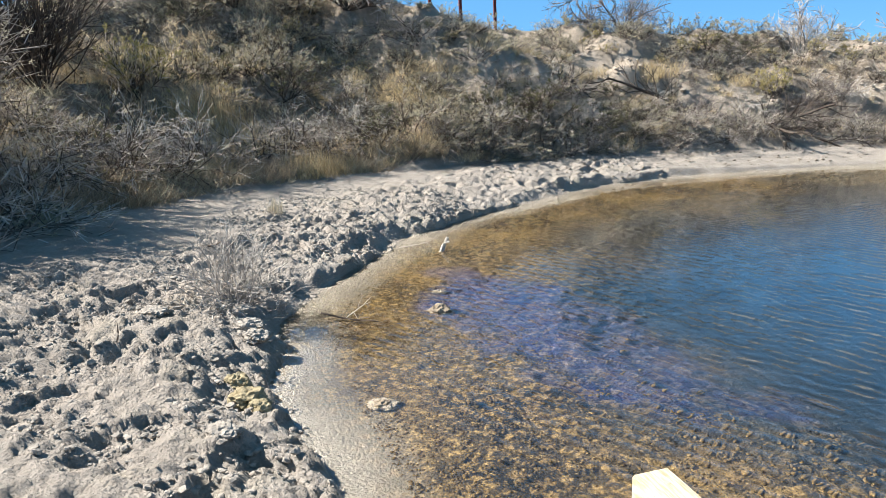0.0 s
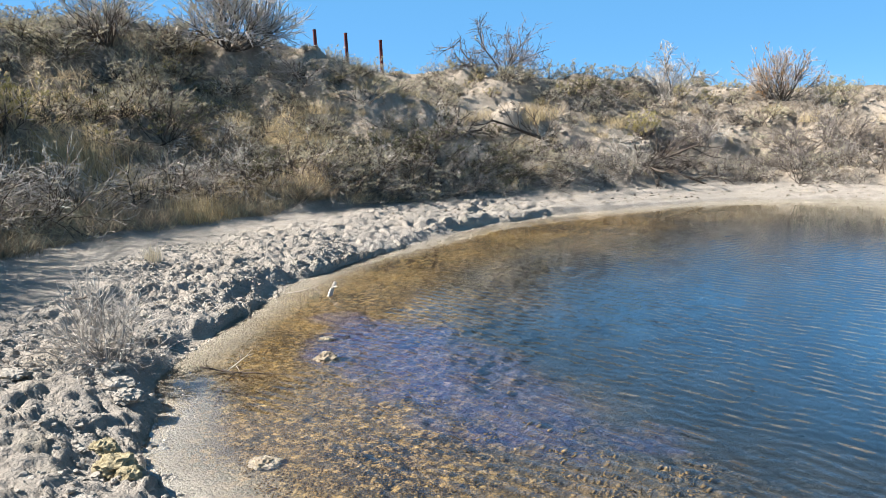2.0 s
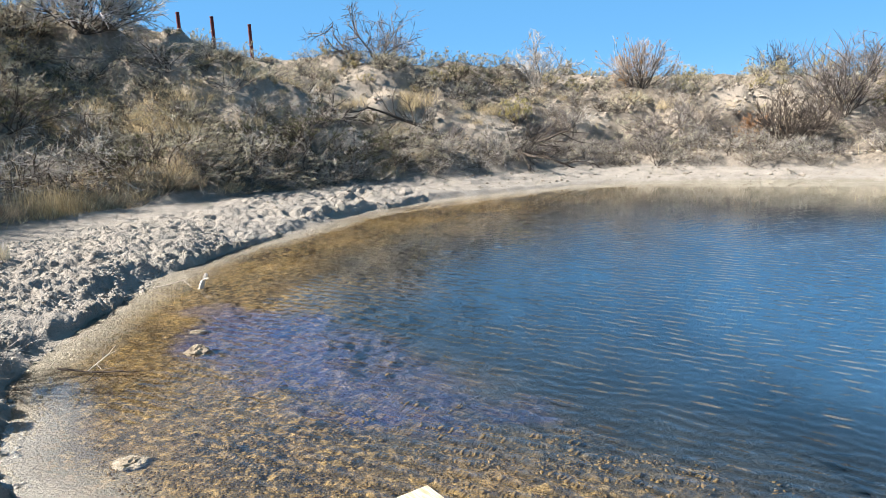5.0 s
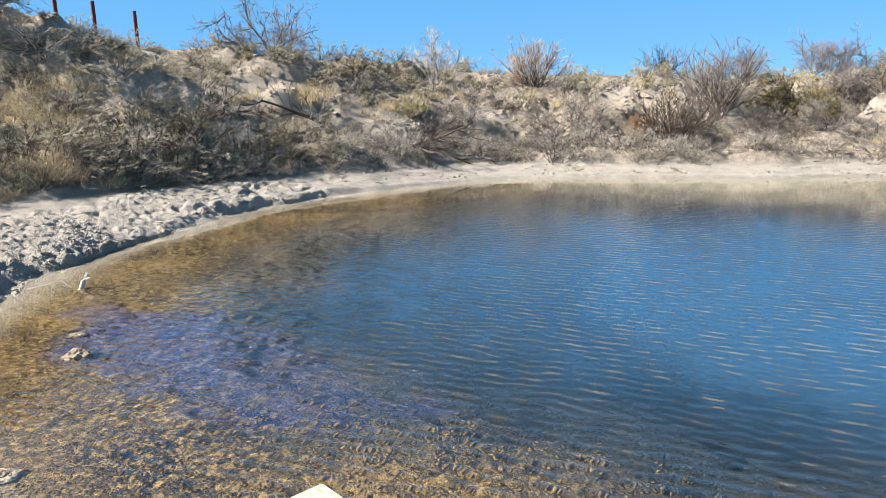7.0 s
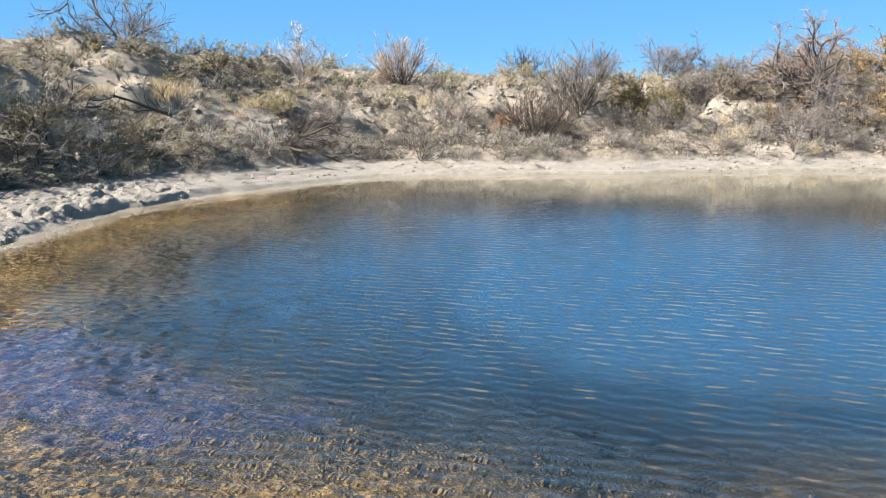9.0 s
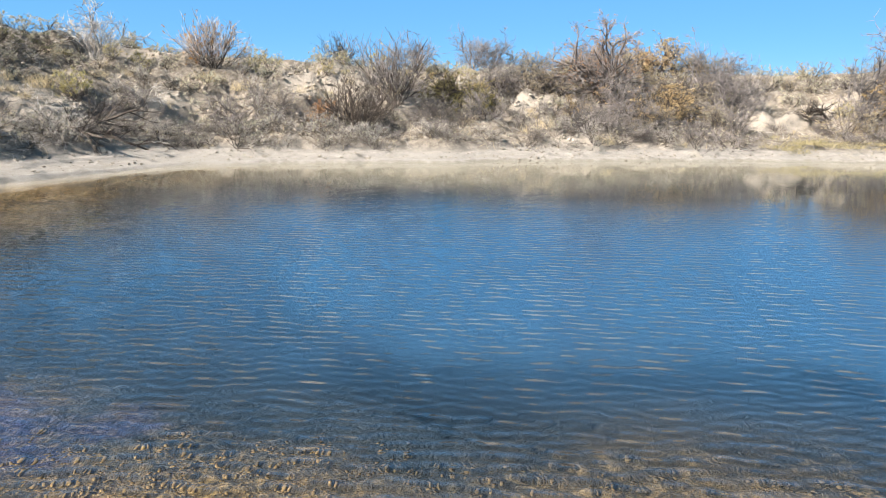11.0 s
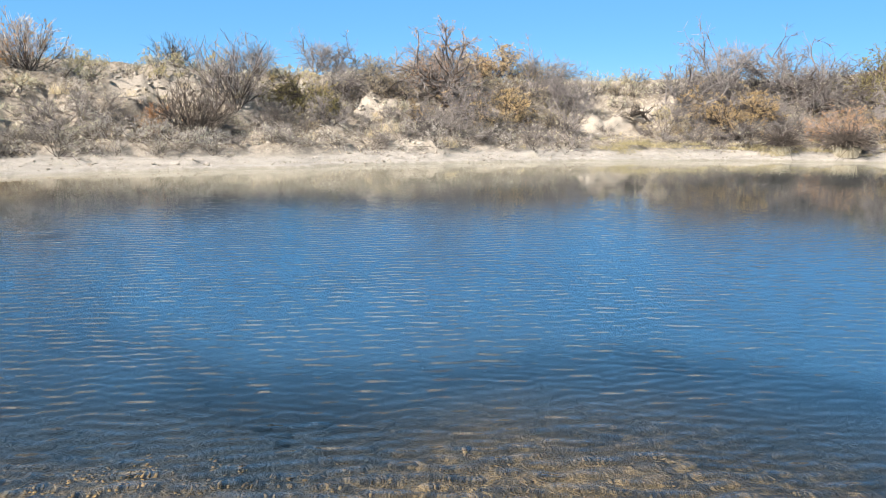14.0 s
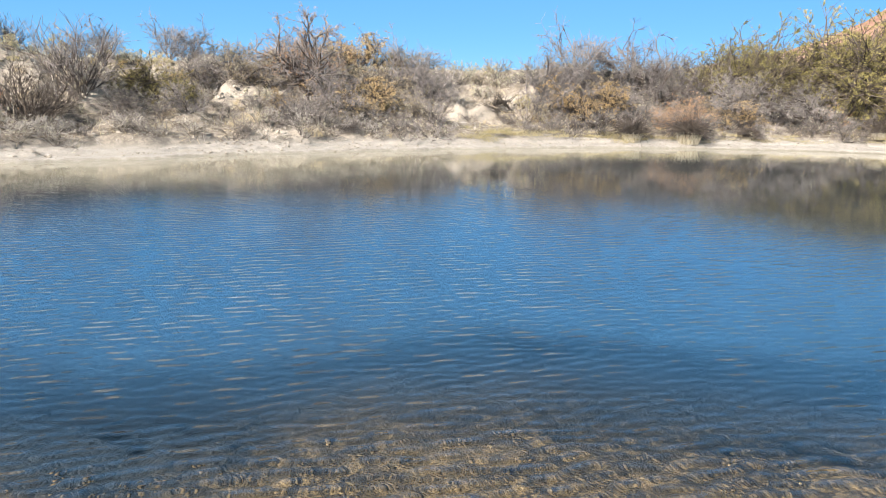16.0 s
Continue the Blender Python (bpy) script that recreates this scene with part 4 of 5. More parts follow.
# sunlit straw and dark bushes of the near bank
for i, (kind, az, b, size, tall) in enumerate([
    ("tall straw", 52.8, 0.28, 1.0, 1.45), ("tall straw", 51.4, 0.29, 1.0, 1.45), ("tall straw", 50.1, 0.29, 1.0, 1.45), ("tall straw", 48.9, 0.27, 0.9, 1.45), ("tall straw", 47.7, 0.25, 0.8, 1.45), ("tall straw", 49.1, 0.16, 0.9, 1.45), ("tall straw", 47.6, 0.16, 0.8, 1.45), ("tall straw", 46.2, 0.15, 0.8, 1.45),
    ("tall straw", 43.6, 0.03, 0.8, 0.9), ("tall straw", 42.6, 0.03, 0.9, 1.0), ("tall straw", 41.6, 0.03, 0.7, 0.9), ("tan grass", 62.5, 0.05, 1.0, 1.0), ("tan grass", 60.6, 0.05, 1.0, 1.0), ("tan grass", 59.0, 0.04, 1.0, 1.0), ("tan grass", 57.4, 0.03, 0.9, 1.0), ("tan grass", 55.6, 0.02, 0.9, 1.0), ("tan grass", 50.0, 0.03, 0.9, 1.0), ("tan grass", 47.8, 0.03, 1.0, 1.0), ("tan grass", 46.0, 0.03, 0.9, 1.0),
    ("tan grass", 38.5, 0.03, 0.8, 1.0), ("tan grass", 34.0, 0.03, 0.8, 1.0), ("tan grass", 64.0, 0.12, 1.1, 1.0),
    ("near sage", 51.4, 0.42, 1.6, 1.0), ("green", 49.2, 0.45, 1.4, 1.0), ("near sage", 46.8, 0.44, 1.6, 1.0), ("near sage", 44.4, 0.48, 1.5, 1.0), ("green", 36.8, 0.1, 1.3, 1.0), ("near sage", 35.0, 0.12, 1.3, 1.0), ("green", 59.0, 0.24, 1.2, 1.0), ("near brush", 62.5, 0.28, 1.5, 1.0), ("near brush", 65.5, 0.06, 1.2, 1.1), ("near brush", 62.2, 0.09, 1.2, 1.1), ("near brush", 59.2, 0.1, 1.2, 1.1), ("near brush", 55.6, 0.1, 1.2, 1.1), ("near brush", 50.6, 0.09, 1.2, 1.1), ("near brush", 46.8, 0.1, 1.2, 1.1), ("near brush", 42.4, 0.1, 1.2, 1.1),
]):
    plant_bearing(kind, az, b, size, 400 + i, tall, 0.35)

scatter("lilac brush", 30, 2, 62, 0.0, 0.25, 0.7, 1.2, 1, 0.1, 0.38)
scatter("lilac brush", 26, 2, 62, 0.25, 0.9, 0.7, 1.2, 21, 0.5, 0.38)
scatter("tan brush", 30, 2, 70, 0.1, 1.0, 0.6, 1.1, 25, 0.5, 0.38)
scatter("brush", 36, 60, 142, 0.0, 0.16, 0.7, 1.3, 22, 0.2, 0.38)
scatter("lilac brush", 30, 60, 142, 0.0, 0.3, 0.6, 1.1, 27, 0.5, 0.38)
scatter("brush", 30, 60, 140, 0.12, 0.75, 0.6, 1.2, 2, 0.95, 0.4)
scatter("sage", 30, 2, 60, 0.05, 1.0, 0.6, 1.3, 23, 0.5)
scatter("brush", 34, 96, 142, 0.0, 0.12, 0.8, 1.2, 98, 0.1, 0.24)
scatter("lilac brush", 10, 90, 142, 0.08, 0.4, 0.6, 0.9, 99, 0.6, 0.3)
scatter("sage", 70, 60, 140, 0.05, 1.0, 0.5, 1.15, 3, 0.95, 0.4)
scatter("yellow", 16, 2, 60, 0.3, 1.2, 0.5, 0.95, 24, 0.6)
scatter("yellow", 44, 60, 142, 0.6, 1.2, 0.6, 1.15, 4, 0.6)
scatter("toe grass", 60, -6, 46, 0.0, 0.2, 0.6, 1.1, 14, 0.0, 0.3)
rng = np.random.default_rng(15)
for k in range(46):
    phi = radians(rng.uniform(0, 46))
    rho = float(around(phi, 1) + around(phi, 2) + rng.uniform(-0.02, 0.1) * around(phi, 4))
    plant_at("toe grass", PX + rho * math.cos(phi), PY + rho * math.sin(phi), rng.uniform(0.8, 1.3), rng)
scatter("green", 26, 130, 204, 0.03, 0.8, 0.7, 1.4, 7, 0.2, 0.3)
scatter("near brush", 60, 156, 206, 0.01, 0.95, 0.8, 1.4, 8, 0.8, 0.22)
# larger brush mostly left of view, added to cast shadow streaks on the beach
scatter("near brush", 22, 190, 207, -0.02, 0.3, 1.3, 1.8, 97, 0.2, 0.3)
scatter("pale", 26, 98, 142, 0.0, 0.4, 0.5, 0.9, 96, 0.3, 0.26)
scatter("pale", 24, 128, 205, 0.01, 0.5, 0.6, 1.1, 6, 0.2)
scatter("near sage", 12, 138, 162, 0.8, 1.1, 0.5, 0.8, 91, 0.5, 0.36)
scatter("near sage", 130, 158, 206, 0.04, 1.15, 0.6, 1.3, 9, 0.7, 0.2)
scatter("near sage", 30, 136, 162, 0.03, 0.95, 0.5, 1.0, 93, 0.9, 0.25)
scatter("near brush", 20, 130, 160, 0.0, 0.35, 0.7, 1.1, 94, 0.9, 0.25)
scatter("green", 8, 140, 160, 0.02, 0.3, 0.7, 1.0, 95, 0.5, 0.36)
scatter("near yellow", 14, 136, 162, 0.3, 1.1, 0.5, 0.85, 92, 0.8, 0.36)
scatter("near yellow", 90, 158, 206, 0.06, 1.0, 0.6, 1.3, 10, 0.8, 0.2)
scatter("straw", 140, 130, 207, 0.0, 0.6, 0.7, 1.4, 11, 0.2, 0.22)
scatter("straw", 70, 0, 130, 0.0, 0.8, 0.6, 1.1, 12, 0.3, 0.25)


def plateau_brush():
    """Low grey-green brush that lines the skyline behind the crest."""
    rng = np.random.default_rng(56)
    wood, green = [], []
    for k in range(190):
        phi = radians(rng.uniform(2, 190))
        rho = float(around(phi, 1) + around(phi, 2) + (rng.uniform(0.95, 2.0) if k < 130 else rng.uniform(1.6, 3.4)) * around(phi, 4))
        x, y = PX + rho * math.cos(phi), PY + rho * math.sin(phi)
        size = rng.uniform(0.5, 1.0)
        at = np.array((x, y, height(x, y) - 0.04))
        s = shoots(root(10, 0.15, rng), base_aims(10, 1.35, rng), 0.55 * size * rng.uniform(0.7, 1.15, 10), 4, 0.25, 0.07, rng)
        t = side_shoots(s, 60, 0.5, 0.26 * size, 2, 0.25, 0.05, rng)
        wood.append(tubes(s + at, 0.008, 0.004))
        green.append(leaves(t + at, 560, 0.036 * size, rng))
    for name, pieces, mat in (("plateau_brush_stems", wood, TWIG_DARK), ("plateau_brush", green, LEAF_SAGE)):
        v, f = join(*pieces)
        tagged(new(name, mesh_of(name, v, f, mat, False)), "low grey-green brush along the skyline of the plateau", "brush", kind="stuff")


plateau_brush()


def litter():
    """Fine dry stalks and fallen twigs all over the bank."""
    rng = np.random.default_rng(77)
    n = 20000
    phi = np.radians(np.where(rng.uniform(0, 1, n) < 0.55, rng.uniform(128, 208, n), rng.uniform(0, 128, n)))
    b = rng.uniform(-0.02, 1.25, n)
    rho = around(phi, 1) + around(phi, 2) + b * around(phi, 4)
    x, y = PX + rho * np.cos(phi), PY + rho * np.sin(phi)
    z, _, _, _, _, pale, *_ = land(x, y)
    keep = rng.uniform(0, 1, n) > pale * 0.85
    x, y, z = x[keep], y[keep], z[keep]
    start = np.stack((x, y, z - 0.02), 1)
    s = shoots(start, base_aims(len(start), 1.25, rng), rng.uniform(0.06, 0.3, len(start)), 3, 0.25, -0.1, rng)
    dry = rng.uniform(0, 1, len(s)) < 0.45
    for name, some, mat in (("dry_stalk_litter", s[dry], STRAW), ("twig_litter", s[~dry], TWIG_GREY)):
        v, f = tubes(some, 0.0055, 0.002)
        tagged(new(name, mesh_of(name, v, f, mat, False)), "dry stalks and fallen twigs scattered over the bank", "plant litter", kind="stuff")


litter()


def thatch():
    """Dead grass and matted stalks that cover the soil of the near bank between the bushes."""
    rng = np.random.default_rng(78)
    n = 120000
    phi = np.radians(rng.uniform(148, 207, n))
    b = rng.uniform(0.0, 1.0, n) ** 1.3 * 1.1
    rho = around(phi, 1) + around(phi, 2) + b * around(phi, 4)
    x, y = PX + rho * np.cos(phi), PY + rho * np.sin(phi)
    z, _, _, _, _, pale, *_ = land(x, y)
    tuffet = fbm(x, y, 1.7, 3, 79)
    keep = (rng.uniform(0, 1, n) > pale) & (np.hypot(x - HOLLOW[0] - 0.3, y - HOLLOW[1]) > rng.uniform(0.6, 1.6, n)) & (tuffet + rng.uniform(-0.3, 0.3, n) > -0.18)
    x, y, z, tuffet = x[keep], y[keep], z[keep], tuffet[keep]
    length = rng.uniform(0.12, 0.36, len(x)) * (1 + 1.2 * np.clip(tuffet, 0, 1))
    s = shoots(np.stack((x, y, z - 0.02), 1), base_aims(len(x), 1.0, rng), length, 3, 0.2, -0.12, rng)
    tone = fbm(x, y, 0.8, 3, 80) + rng.uniform(-0.2, 0.2, len(x))
    for name, some, mat, words in (("straw_thatch", s[tone > 0.12], STRAW, "matted straw-yellow dead grass covering the near bank"),
                                   ("tan_thatch", s[(tone <= 0.12) & (tone > -0.14)], TAN_GRASS, "matted tan dead grass covering the near bank"),
                                   ("grey_thatch", s[tone <= -0.14], LEAF_SAGE, "low grey-green dry herbs covering the near bank")):
        v, f = ribbons(some, 0.0055, rng)
        tagged(new(name, mesh_of(name, v, f, mat, False)), words, "dead grass", kind="stuff")


thatch()


# reed clumps at the far water's edge: pale stalks under a drooping grey mop
def reed_clump(az, share, seed, size):
    x, y = polar(az, on_bank(az, share))
    rng = np.random.default_rng(seed)
    ob = new("reed_clump")
    low = shoots(root(320, 0.34, rng), base_aims(320, 0.5, rng), 0.34 * rng.uniform(0.6, 1.2, 320), 3, 0.08, 0.0, rng)
    part("stalk_base", tubes(low, 0.008, 0.005), REED, ob)
    mop = shoots(root(620, 0.3, rng) + np.array((0, 0, 0.3)), base_aims(620, 0.9, rng), 0.8 * rng.uniform(0.4, 1.3, 620), 5, 0.16, -0.26, rng)
    part("mop", tubes(mop, 0.007, 0.003), TWIG_DARK, ob)
    stand(ob, x, y, size, 0.0, 0.03)
    tagged(ob, "drooping grey reed clump with pale stalks at the water", "reeds", "reed clumps")


for az, share, seed, size in ((-54.9, -0.06, 201, 0.85), (-58.9, -0.08, 202, 1.05), (-63.0, 0.0, 203, 0.6), (-71.0, 0.02, 204, 0.8)):
    reed_clump(az, share, seed, size)


# ---- posts, timber and small things ----
def steel_material():
    m = Mat("rust_red_steel", 0.75, 0.3)
    return m.color(m.mix(m.ramp(m.noise(14, 6, 0.7), (0.4, 0), (0.65, 1)), (0.085, 0.018, 0.019), (0.16, 0.036, 0.034)))


def timber_material():
    m = Mat("weathered_timber", 0.85, 0.2)
    grain = m.noise(9, 6, 0.6, m.place((1, 9, 4), radians(-40)))
    c = m.mix(m.ramp(grain, (0.35, 0), (0.65, 1)), (0.36, 0.27, 0.17), (0.62, 0.54, 0.42))
    c = m.mix(m.ramp(m.noise(22, 4), (0.62, 0), (0.7, 0.8)), c, (0.16, 0.12, 0.09))
    m.bump(grain, 0.4, 0.004)
    return m.color(c)


STEEL, TIMBER = steel_material(), timber_material()


def from_bmesh(name, bm, material, parent=None, label=""):
    me = bpy.data.meshes.new(name)
    bm.to_mesh(me)
    bm.free()
    me.materials.append(material)
    ob = new(name, me)
    ob.parent = parent
    return tagged(ob, label)


def post(az, dist, top):
    x, y = polar(az, dist)
    foot = height(x, y)
    ob = new("fence_post")
    ob.location = (x, y, foot - 0.1)
    h = top - foot + 0.1
    bm = bmesh.new()
    bmesh.ops.create_cone(bm, cap_ends=True, segments=14, radius1=0.052, radius2=0.05, depth=h, matrix=Matrix.Translation((0, 0, h / 2)))
    from_bmesh("pipe", bm, STEEL, ob)
    bm = bmesh.new()
    bmesh.ops.create_cone(bm, cap_ends=True, segments=14, radius1=0.056, radius2=0.05, depth=0.03, matrix=Matrix.Translation((0, 0, h)))
    from_bmesh("cap", bm, STEEL, ob)
    return tagged(ob, "rust-red painted steel pipe post behind the crest", "post", "posts on the crest")


for az, dist, top in ((33.1, 21.6, 4.68), (30.8, 22.2, 4.63), (28.2, 22.8, 4.46)):
    post(az, dist, top)


def timber_beam():
    ob = new("timber_beam")
    bm = bmesh.new()
    bmesh.ops.create_cube(bm, size=1, matrix=Matrix.Diagonal((2.4, 0.205, 0.21, 1)))
    bmesh.ops.bevel(bm, geom=bm.edges[:], offset=0.012, segments=2, affect="EDGES")
    bmesh.ops.subdivide_edges(bm, edges=[e for e in bm.edges if abs(e.verts[0].co.x - e.verts[1].co.x) > 1], cuts=14)
    for v in bm.verts:
        v.co += noise.noise_vector(v.co * 5) * 0.006
    from_bmesh("plank", bm, TIMBER, ob)
    return tagged(ob, "short weathered sawn timber beam at the water's edge", "timber")


timber_beam().matrix_world = pose(-0.937 + 0.75 * 1.2, 3.2 - 0.66 * 1.2, 0.0, 0, 0, -41.4)


# fallen dark limbs lying on the far slope
def fallen_branch(az, b, seed, length, turn):
    rng = np.random.default_rng(seed)
    x, y = polar(az, on_bank(az, b))
    ob = new("fallen_branch")
    limb = shoots(np.array(((0.0, 0, 0.05), (0.1, 0.05, 0.05), (0.0, -0.1, 0.1))), np.array(((1.0, 0.1, 0.25), (1.0, 0.5, 0.35), (1.0, -0.4, 0.15))), length * np.array((1.0, 0.8, 0.7)), 7, 0.14, -0.02, rng)
    side = side_shoots(limb, 26, 0.5, length * 0.35, 4, 0.2, 0.02, rng)
    twig = side_shoots(side, 160, 0.5, length * 0.16, 3, 0.2, 0.0, rng)
    part("limb", tubes(limb, 0.06, 0.02, 5), BARK, ob)
    part("twigwork", join(tubes(side, 0.016, 0.007), tubes(twig, 0.007, 0.003)), BARK, ob)
    ob.matrix_world = pose(x, y, height(x, y), 0, 0, turn)
    return tagged(ob, "fallen dark dead limb lying on the slope", "dead branch", "fallen limbs of the bank")


for az, b, seed, length, turn in ((14.5, 0.35, 401, 2.0, -150), (11.0, 0.28, 402, 2.2, 160), (9.5, 0.15, 403, 2.0, -20), (4.0, 0.2, 404, 1.6, 200), (-44.4, 0.4, 405, 1.0, 20), (-45.9, 0.38, 406, 1.0, 170), (23.0, 0.3, 407, 1.4, 100)):
    fallen_branch(az, b, seed, length, turn)


# small things on the mud flat and in the shallows
def mud_material(name, a, b):
    m = Mat(name, 0.95, 0.15)
    m.bump(m.noise(40, 5, 0.7), 0.8, 0.02)
    return m.color(m.mix(m.ramp(m.noise(18, 5, 0.7), (0.35, 0), (0.65, 1)), a, b))


WET_MUD = mud_material("wet_crust", (0.17, 0.135, 0.095), (0.36, 0.30, 0.225))
PALE_MUD, BROWN_MUD = mud_material("dried_mud", (0.25, 0.226, 0.195), (0.40, 0.365, 0.32)), mud_material("brown_clod", (0.19, 0.155, 0.09), (0.40, 0.345, 0.225))


def clod(name, label, category, x, y, size, flat, material, seed, sink=0.35):
    bm = bmesh.new()
    bmesh.ops.create_icosphere(bm, subdivisions=4, radius=1)
    for v in bm.verts:
        p = v.co * 1.7 + Vector((seed, 0, 0))
        v.co *= 1 + 0.35 * noise.noise(p) + 0.22 * noise.noise(p * 2.7) + 0.12 * noise.noise(p * 6)
        v.co = Vector((v.co.x * size, v.co.y * size * 0.8, v.co.z * size * flat))
    me = bpy.data.meshes.new(name)
    bm.to_mesh(me)
    bm.free()
    me.materials.append(material)
    ob = new(name, me)
    ob.location = (x, y, height(x, y) + size * flat * (1 - sink))
    return tagged(ob, label, category)


clod("mud_lump", "low pale dried mud lump standing out of the shallows", "mud lump", -2.74, 3.40, 0.10, 0.4, WET_MUD, 1, 0.5)
clod("algae_lump", "crusted tan algae lump breaking the water", "algae lump", -3.46, 5.22, 0.11, 0.6, WET_MUD, 4, 0.3)
clod("algae_lump", "flat crusted algae lump at the surface", "algae lump", -3.8, 5.75, 0.08, 0.6, WET_MUD, 9, 0.4)
for k, (x, y, size, flat) in enumerate(((-3.45, 2.92, 0.14, 0.5), (-3.66, 3.02, 0.10, 0.55), (-3.28, 2.86, 0.08, 0.6))):
    tagged(clod("mud_clod", "yellow-brown crusted clod of trampled mud", "mud clod", x, y, size, flat, BROWN_MUD, 12 + k), group="brown clods on the mud")
for k, (x, y, size, flat) in enumerate(((-4.35, 3.75, 0.16, 0.4), (-4.1, 3.62, 0.11, 0.45), (-4.62, 3.95, 0.10, 0.4), (-5.0, 3.4, 0.11, 0.35), (-3.0, 2.35, 0.10, 0.4))):
    tagged(clod("mud_clod", "pale grey clod of trampled mud", "mud clod", x, y, size, flat, PALE_MUD, 22 + k), group="pale clods on the mud")


def stick(name, label, x, y, z, aim, length, thick, seed, twigs=0, material=None, curl=0.1):
    rng = np.random.default_rng(seed)
    ob = new(name)
    main = shoots(np.array(((0.0, 0, 0),)), np.array((aim,), float), length, 6, curl, 0.0, rng)
    part("stem", tubes(main, thick, thick * 0.6, 6), material or TWIG_PALE, ob)
    if twigs:
        part("side_twig", tubes(side_shoots(main, twigs, 0.6, length * 0.5, 4, 0.2, 0.05, rng), thick * 0.5, thick * 0.25, 4), material or TWIG_PALE, ob)
    ob.location = (x, y, z)
    return tagged(ob, label, "stick")


stick("driftwood_stump", "pale weathered stick standing out of the shallows", -4.74, 7.24, -0.08, (0.35, 0.1, 1), 0.26, 0.035, 501, 1)
stick("dead_twig", "thin forked pinkish dead twig at the waterline", -4.10, 4.66, 0.0, (0.6, 0.25, 0.6), 0.26, 0.006, 502, 4)
stick("dead_twig", "bleached dead twig lying at the waterline", -4.35, 4.62, 0.03, (1, 0.25, 0.06), 0.6, 0.009, 503, 4, TWIG_DARK)
stick("dead_twig", "thin grey twig stretched along the shore", -5.25, 7.1, 0.03, (1, 0.1, 0.0), 0.45, 0.008, 504, 1, TWIG_GREY)
stick("dead_twig", "short dark twig stuck in the mud", -4.72, 2.85, height(-4.72, 2.85), (0.4, 0.2, 0.8), 0.16, 0.009, 505, 1, TWIG_DARK)
stick("dead_twig", "short dark stick lying on the dry silt", -6.6, 5.2, height(-6.6, 5.2) + 0.02, (1, 0.2, 0.0), 0.3, 0.014, 506, 0, TWIG_DARK)
x, y = -7.36, 7.09
stand(tuft("grass_clump", "small dead grass tuft alone on the silt", "", 510, 90, 0.34, 0.35, 0.1, REED, -0.02, 0.005), x, y, 1.0)


def crumbs(name, label, category, x, y, size, sink, material, seed, rounded=False):
    """Many small uneven clods on the ground: each a jittered twelve-cornered lump."""
    rng = np.random.default_rng(seed)
    g = (1 + 5 ** 0.5) / 2
    ball = unit(np.array([(a, b * g, 0) for a in (-1, 1) for b in (-1, 1)] + [(0, a, b * g) for a in (-1, 1) for b in (-1, 1)] + [(b * g, 0, a) for a in (-1, 1) for b in (-1, 1)], float))
    far = np.linalg.norm(ball[:, None] - ball[None], axis=2)
    near = far < 1.2
    tri = [(i, j, k) for i in range(12) for j in range(i + 1, 12) for k in range(j + 1, 12) if near[i, j] and near[j, k] and near[i, k]]
    tri = np.array([t if np.dot(np.cross(ball[t[1]] - ball[t[0]], ball[t[2]] - ball[t[0]]), ball[t[0]]) > 0 else (t[0], t[2], t[1]) for t in tri])
    n = len(x)
    v = ball[None] * rng.uniform(0.6, 1.25, (n, 12, 1)) * size[:, None, None] * np.stack((rng.uniform(0.8, 1.3, n), rng.uniform(0.8, 1.3, n), rng.uniform(0.45, 0.8, n)), 1)[:, None]
    v = v + np.stack((x, y, land(x, y)[0] + size * (0.5 - sink)), 1)[:, None]
    f = tri[None] + (np.arange(n) * 12)[:, None, None]
    tagged(new(name, mesh_of(name, v.reshape(-1, 3), f.reshape(-1, 3), material, rounded)), label, category, kind="stuff")


def around_shore(n, phi0, phi1, low, high, seed, of_bank=False):
    rng = np.random.default_rng(seed)
    phi, f = np.radians(rng.uniform(phi0, phi1, n)), rng.uniform(low, high, n)
    rho = around(phi, 1) + (around(phi, 2) + f * around(phi, 4) if of_bank else f)
    return PX + rho * np.cos(phi), PY + rho * np.sin(phi), rng


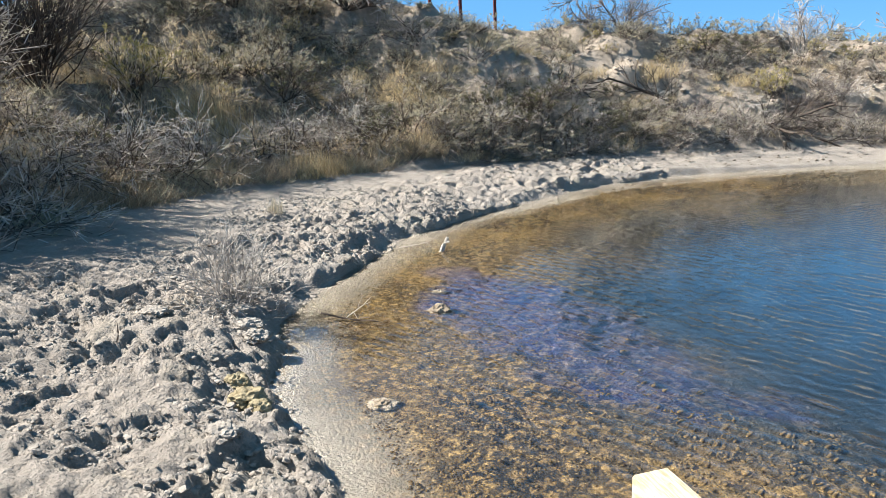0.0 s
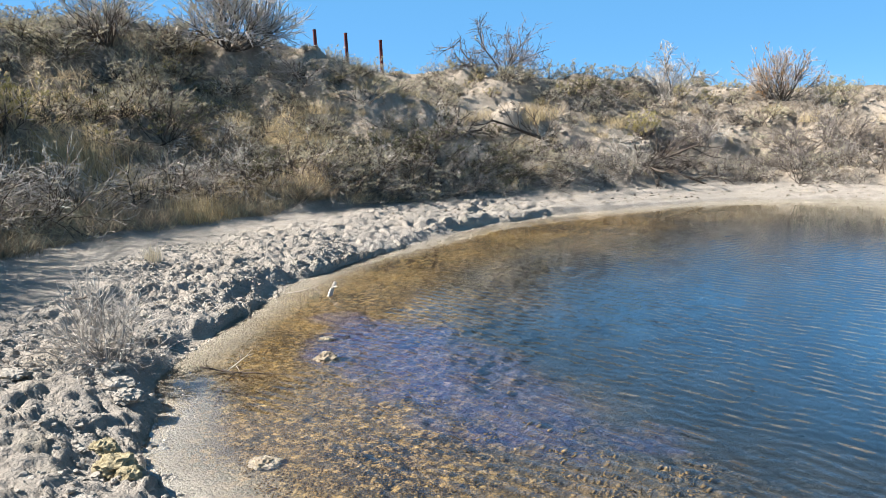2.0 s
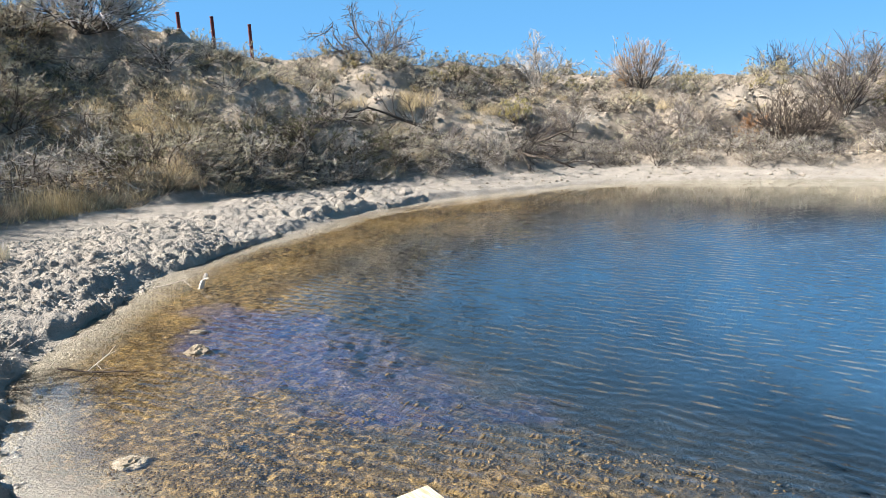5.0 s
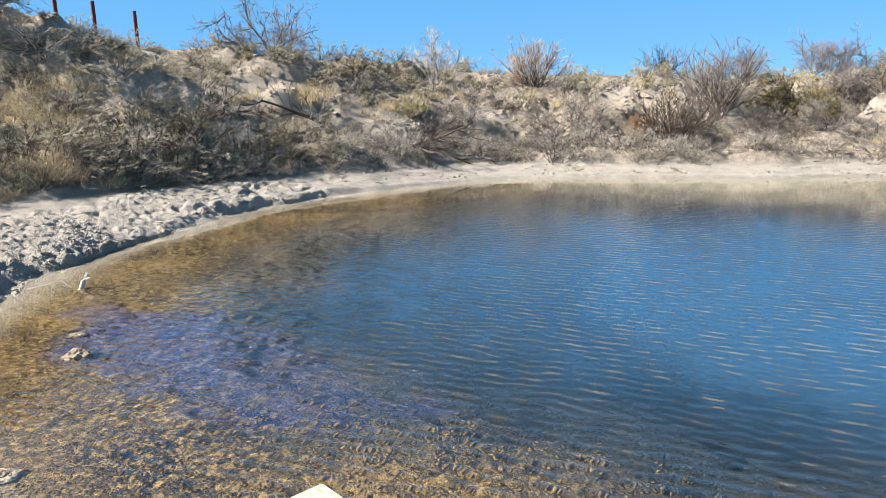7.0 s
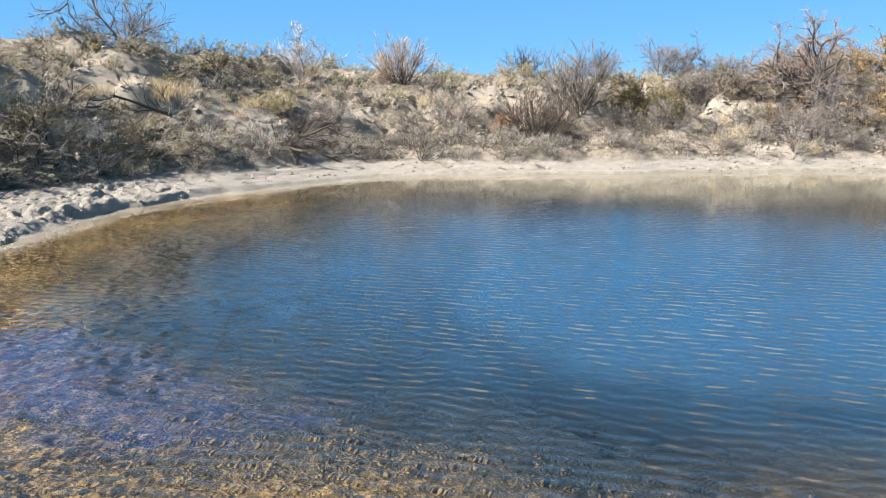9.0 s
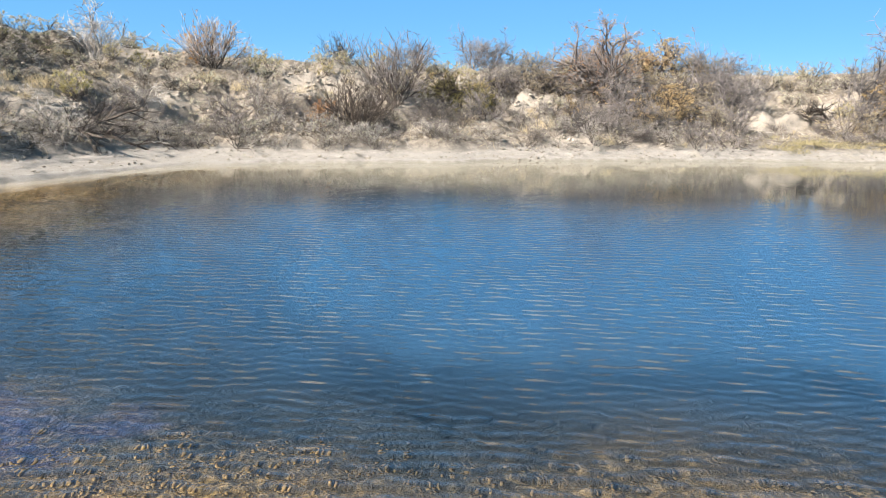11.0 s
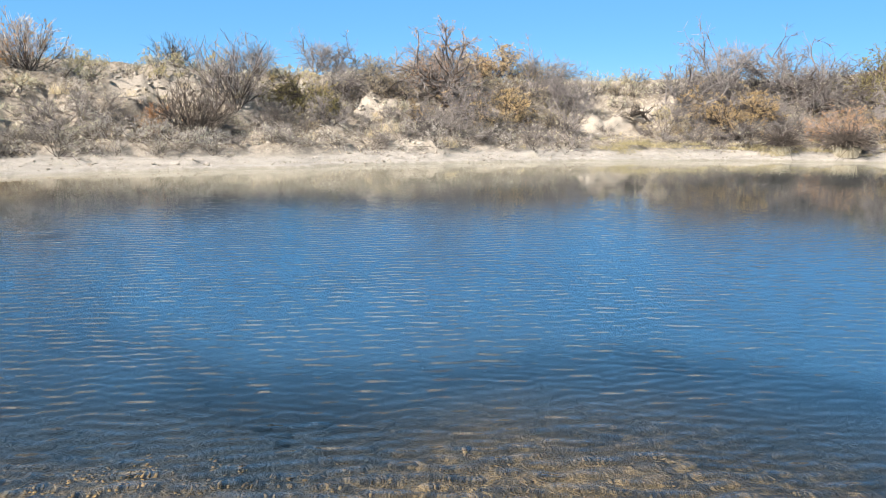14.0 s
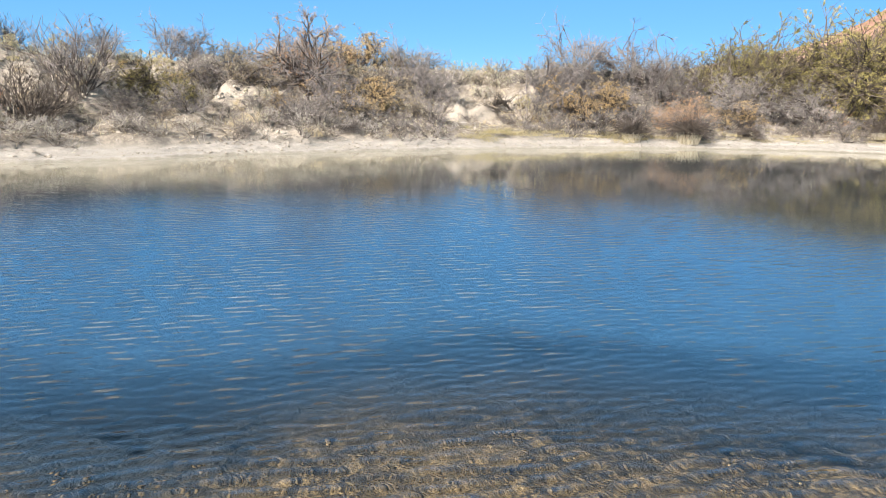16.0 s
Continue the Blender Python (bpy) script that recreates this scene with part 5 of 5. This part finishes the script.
x, y, rng = around_shore(20000, 172, 222, 0.0, 2.6, 601)
keep = fbm(x, y, 2.6, 3, 602) + rng.uniform(-0.25, 0.25, len(x)) > 0.05
crumbs("mud_crumbs", "small crumbs and clods of dried grey mud", "mud", x[keep], y[keep], 0.006 + 0.024 * rng.uniform(0, 1, keep.sum()) ** 3, 0.3, PALE_MUD, 603)
x, y, rng = around_shore(14000, 60, 168, 0.02, 1.1, 611, True)
keep = rng.uniform(0, 1, len(x)) < 0.25 + 0.75 * pale_patch(x, y)
crumbs("bank_rubble", "loose sandy clods and stones on the eroded bank", "rubble", x[keep], y[keep], 0.015 + 0.06 * rng.uniform(0, 1, keep.sum()) ** 4, 0.25, mud_material("sandy_clods", (0.25, 0.212, 0.17), (0.46, 0.405, 0.34)), 613)
x, y, rng = around_shore(2600, -10, 165, 0.1, 1.6, 621)
crumbs("shore_debris", "small dark stones and debris on the far beach", "debris", x, y, 0.008 + 0.04 * rng.uniform(0, 1, len(x)) ** 5, 0.2, mud_material("shore_stones", (0.14, 0.115, 0.09), (0.42, 0.37, 0.31)), 623)

# the crust of algae on the shallow bed: fine brown lumps in clusters, thinning out towards the deep
x, y, rng = around_shore(74000, 170, 262, -3.4, -0.4, 631)
x, y = x[np.hypot(x, y) < 7.5], y[np.hypot(x, y) < 7.5]
depth = -land(x, y)[0]
thick = rng.uniform(-0.35, 0.35, len(x)) + 0.7 * fbm(x, y, 1.3, 3, 632) + 1.3 * fbm(x, y, 9.0, 3, 633) - 1.6 * smooth(0.08, 0.6, depth)
thick = thick - 0.45 * land(x, y)[-1]
x, y = x[thick > -0.1], y[thick > -0.1]
size = 0.005 + 0.011 * rng.uniform(0, 1, len(x)) ** 2
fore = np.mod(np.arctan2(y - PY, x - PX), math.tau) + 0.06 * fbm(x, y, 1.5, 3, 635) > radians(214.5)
# the fore copy is toned darker, so its colour carries the dimming by depth
for side, tone, words in ((~fore, ((0.042, 0.028, 0.011), (0.120, 0.078, 0.032)), "fine lumpy brown algae crust on the shallow bed"), (fore, ((0.024, 0.017, 0.009), (0.095, 0.067, 0.034)), "olive-brown algae crust, coloured darker for the dimming of deeper water")):
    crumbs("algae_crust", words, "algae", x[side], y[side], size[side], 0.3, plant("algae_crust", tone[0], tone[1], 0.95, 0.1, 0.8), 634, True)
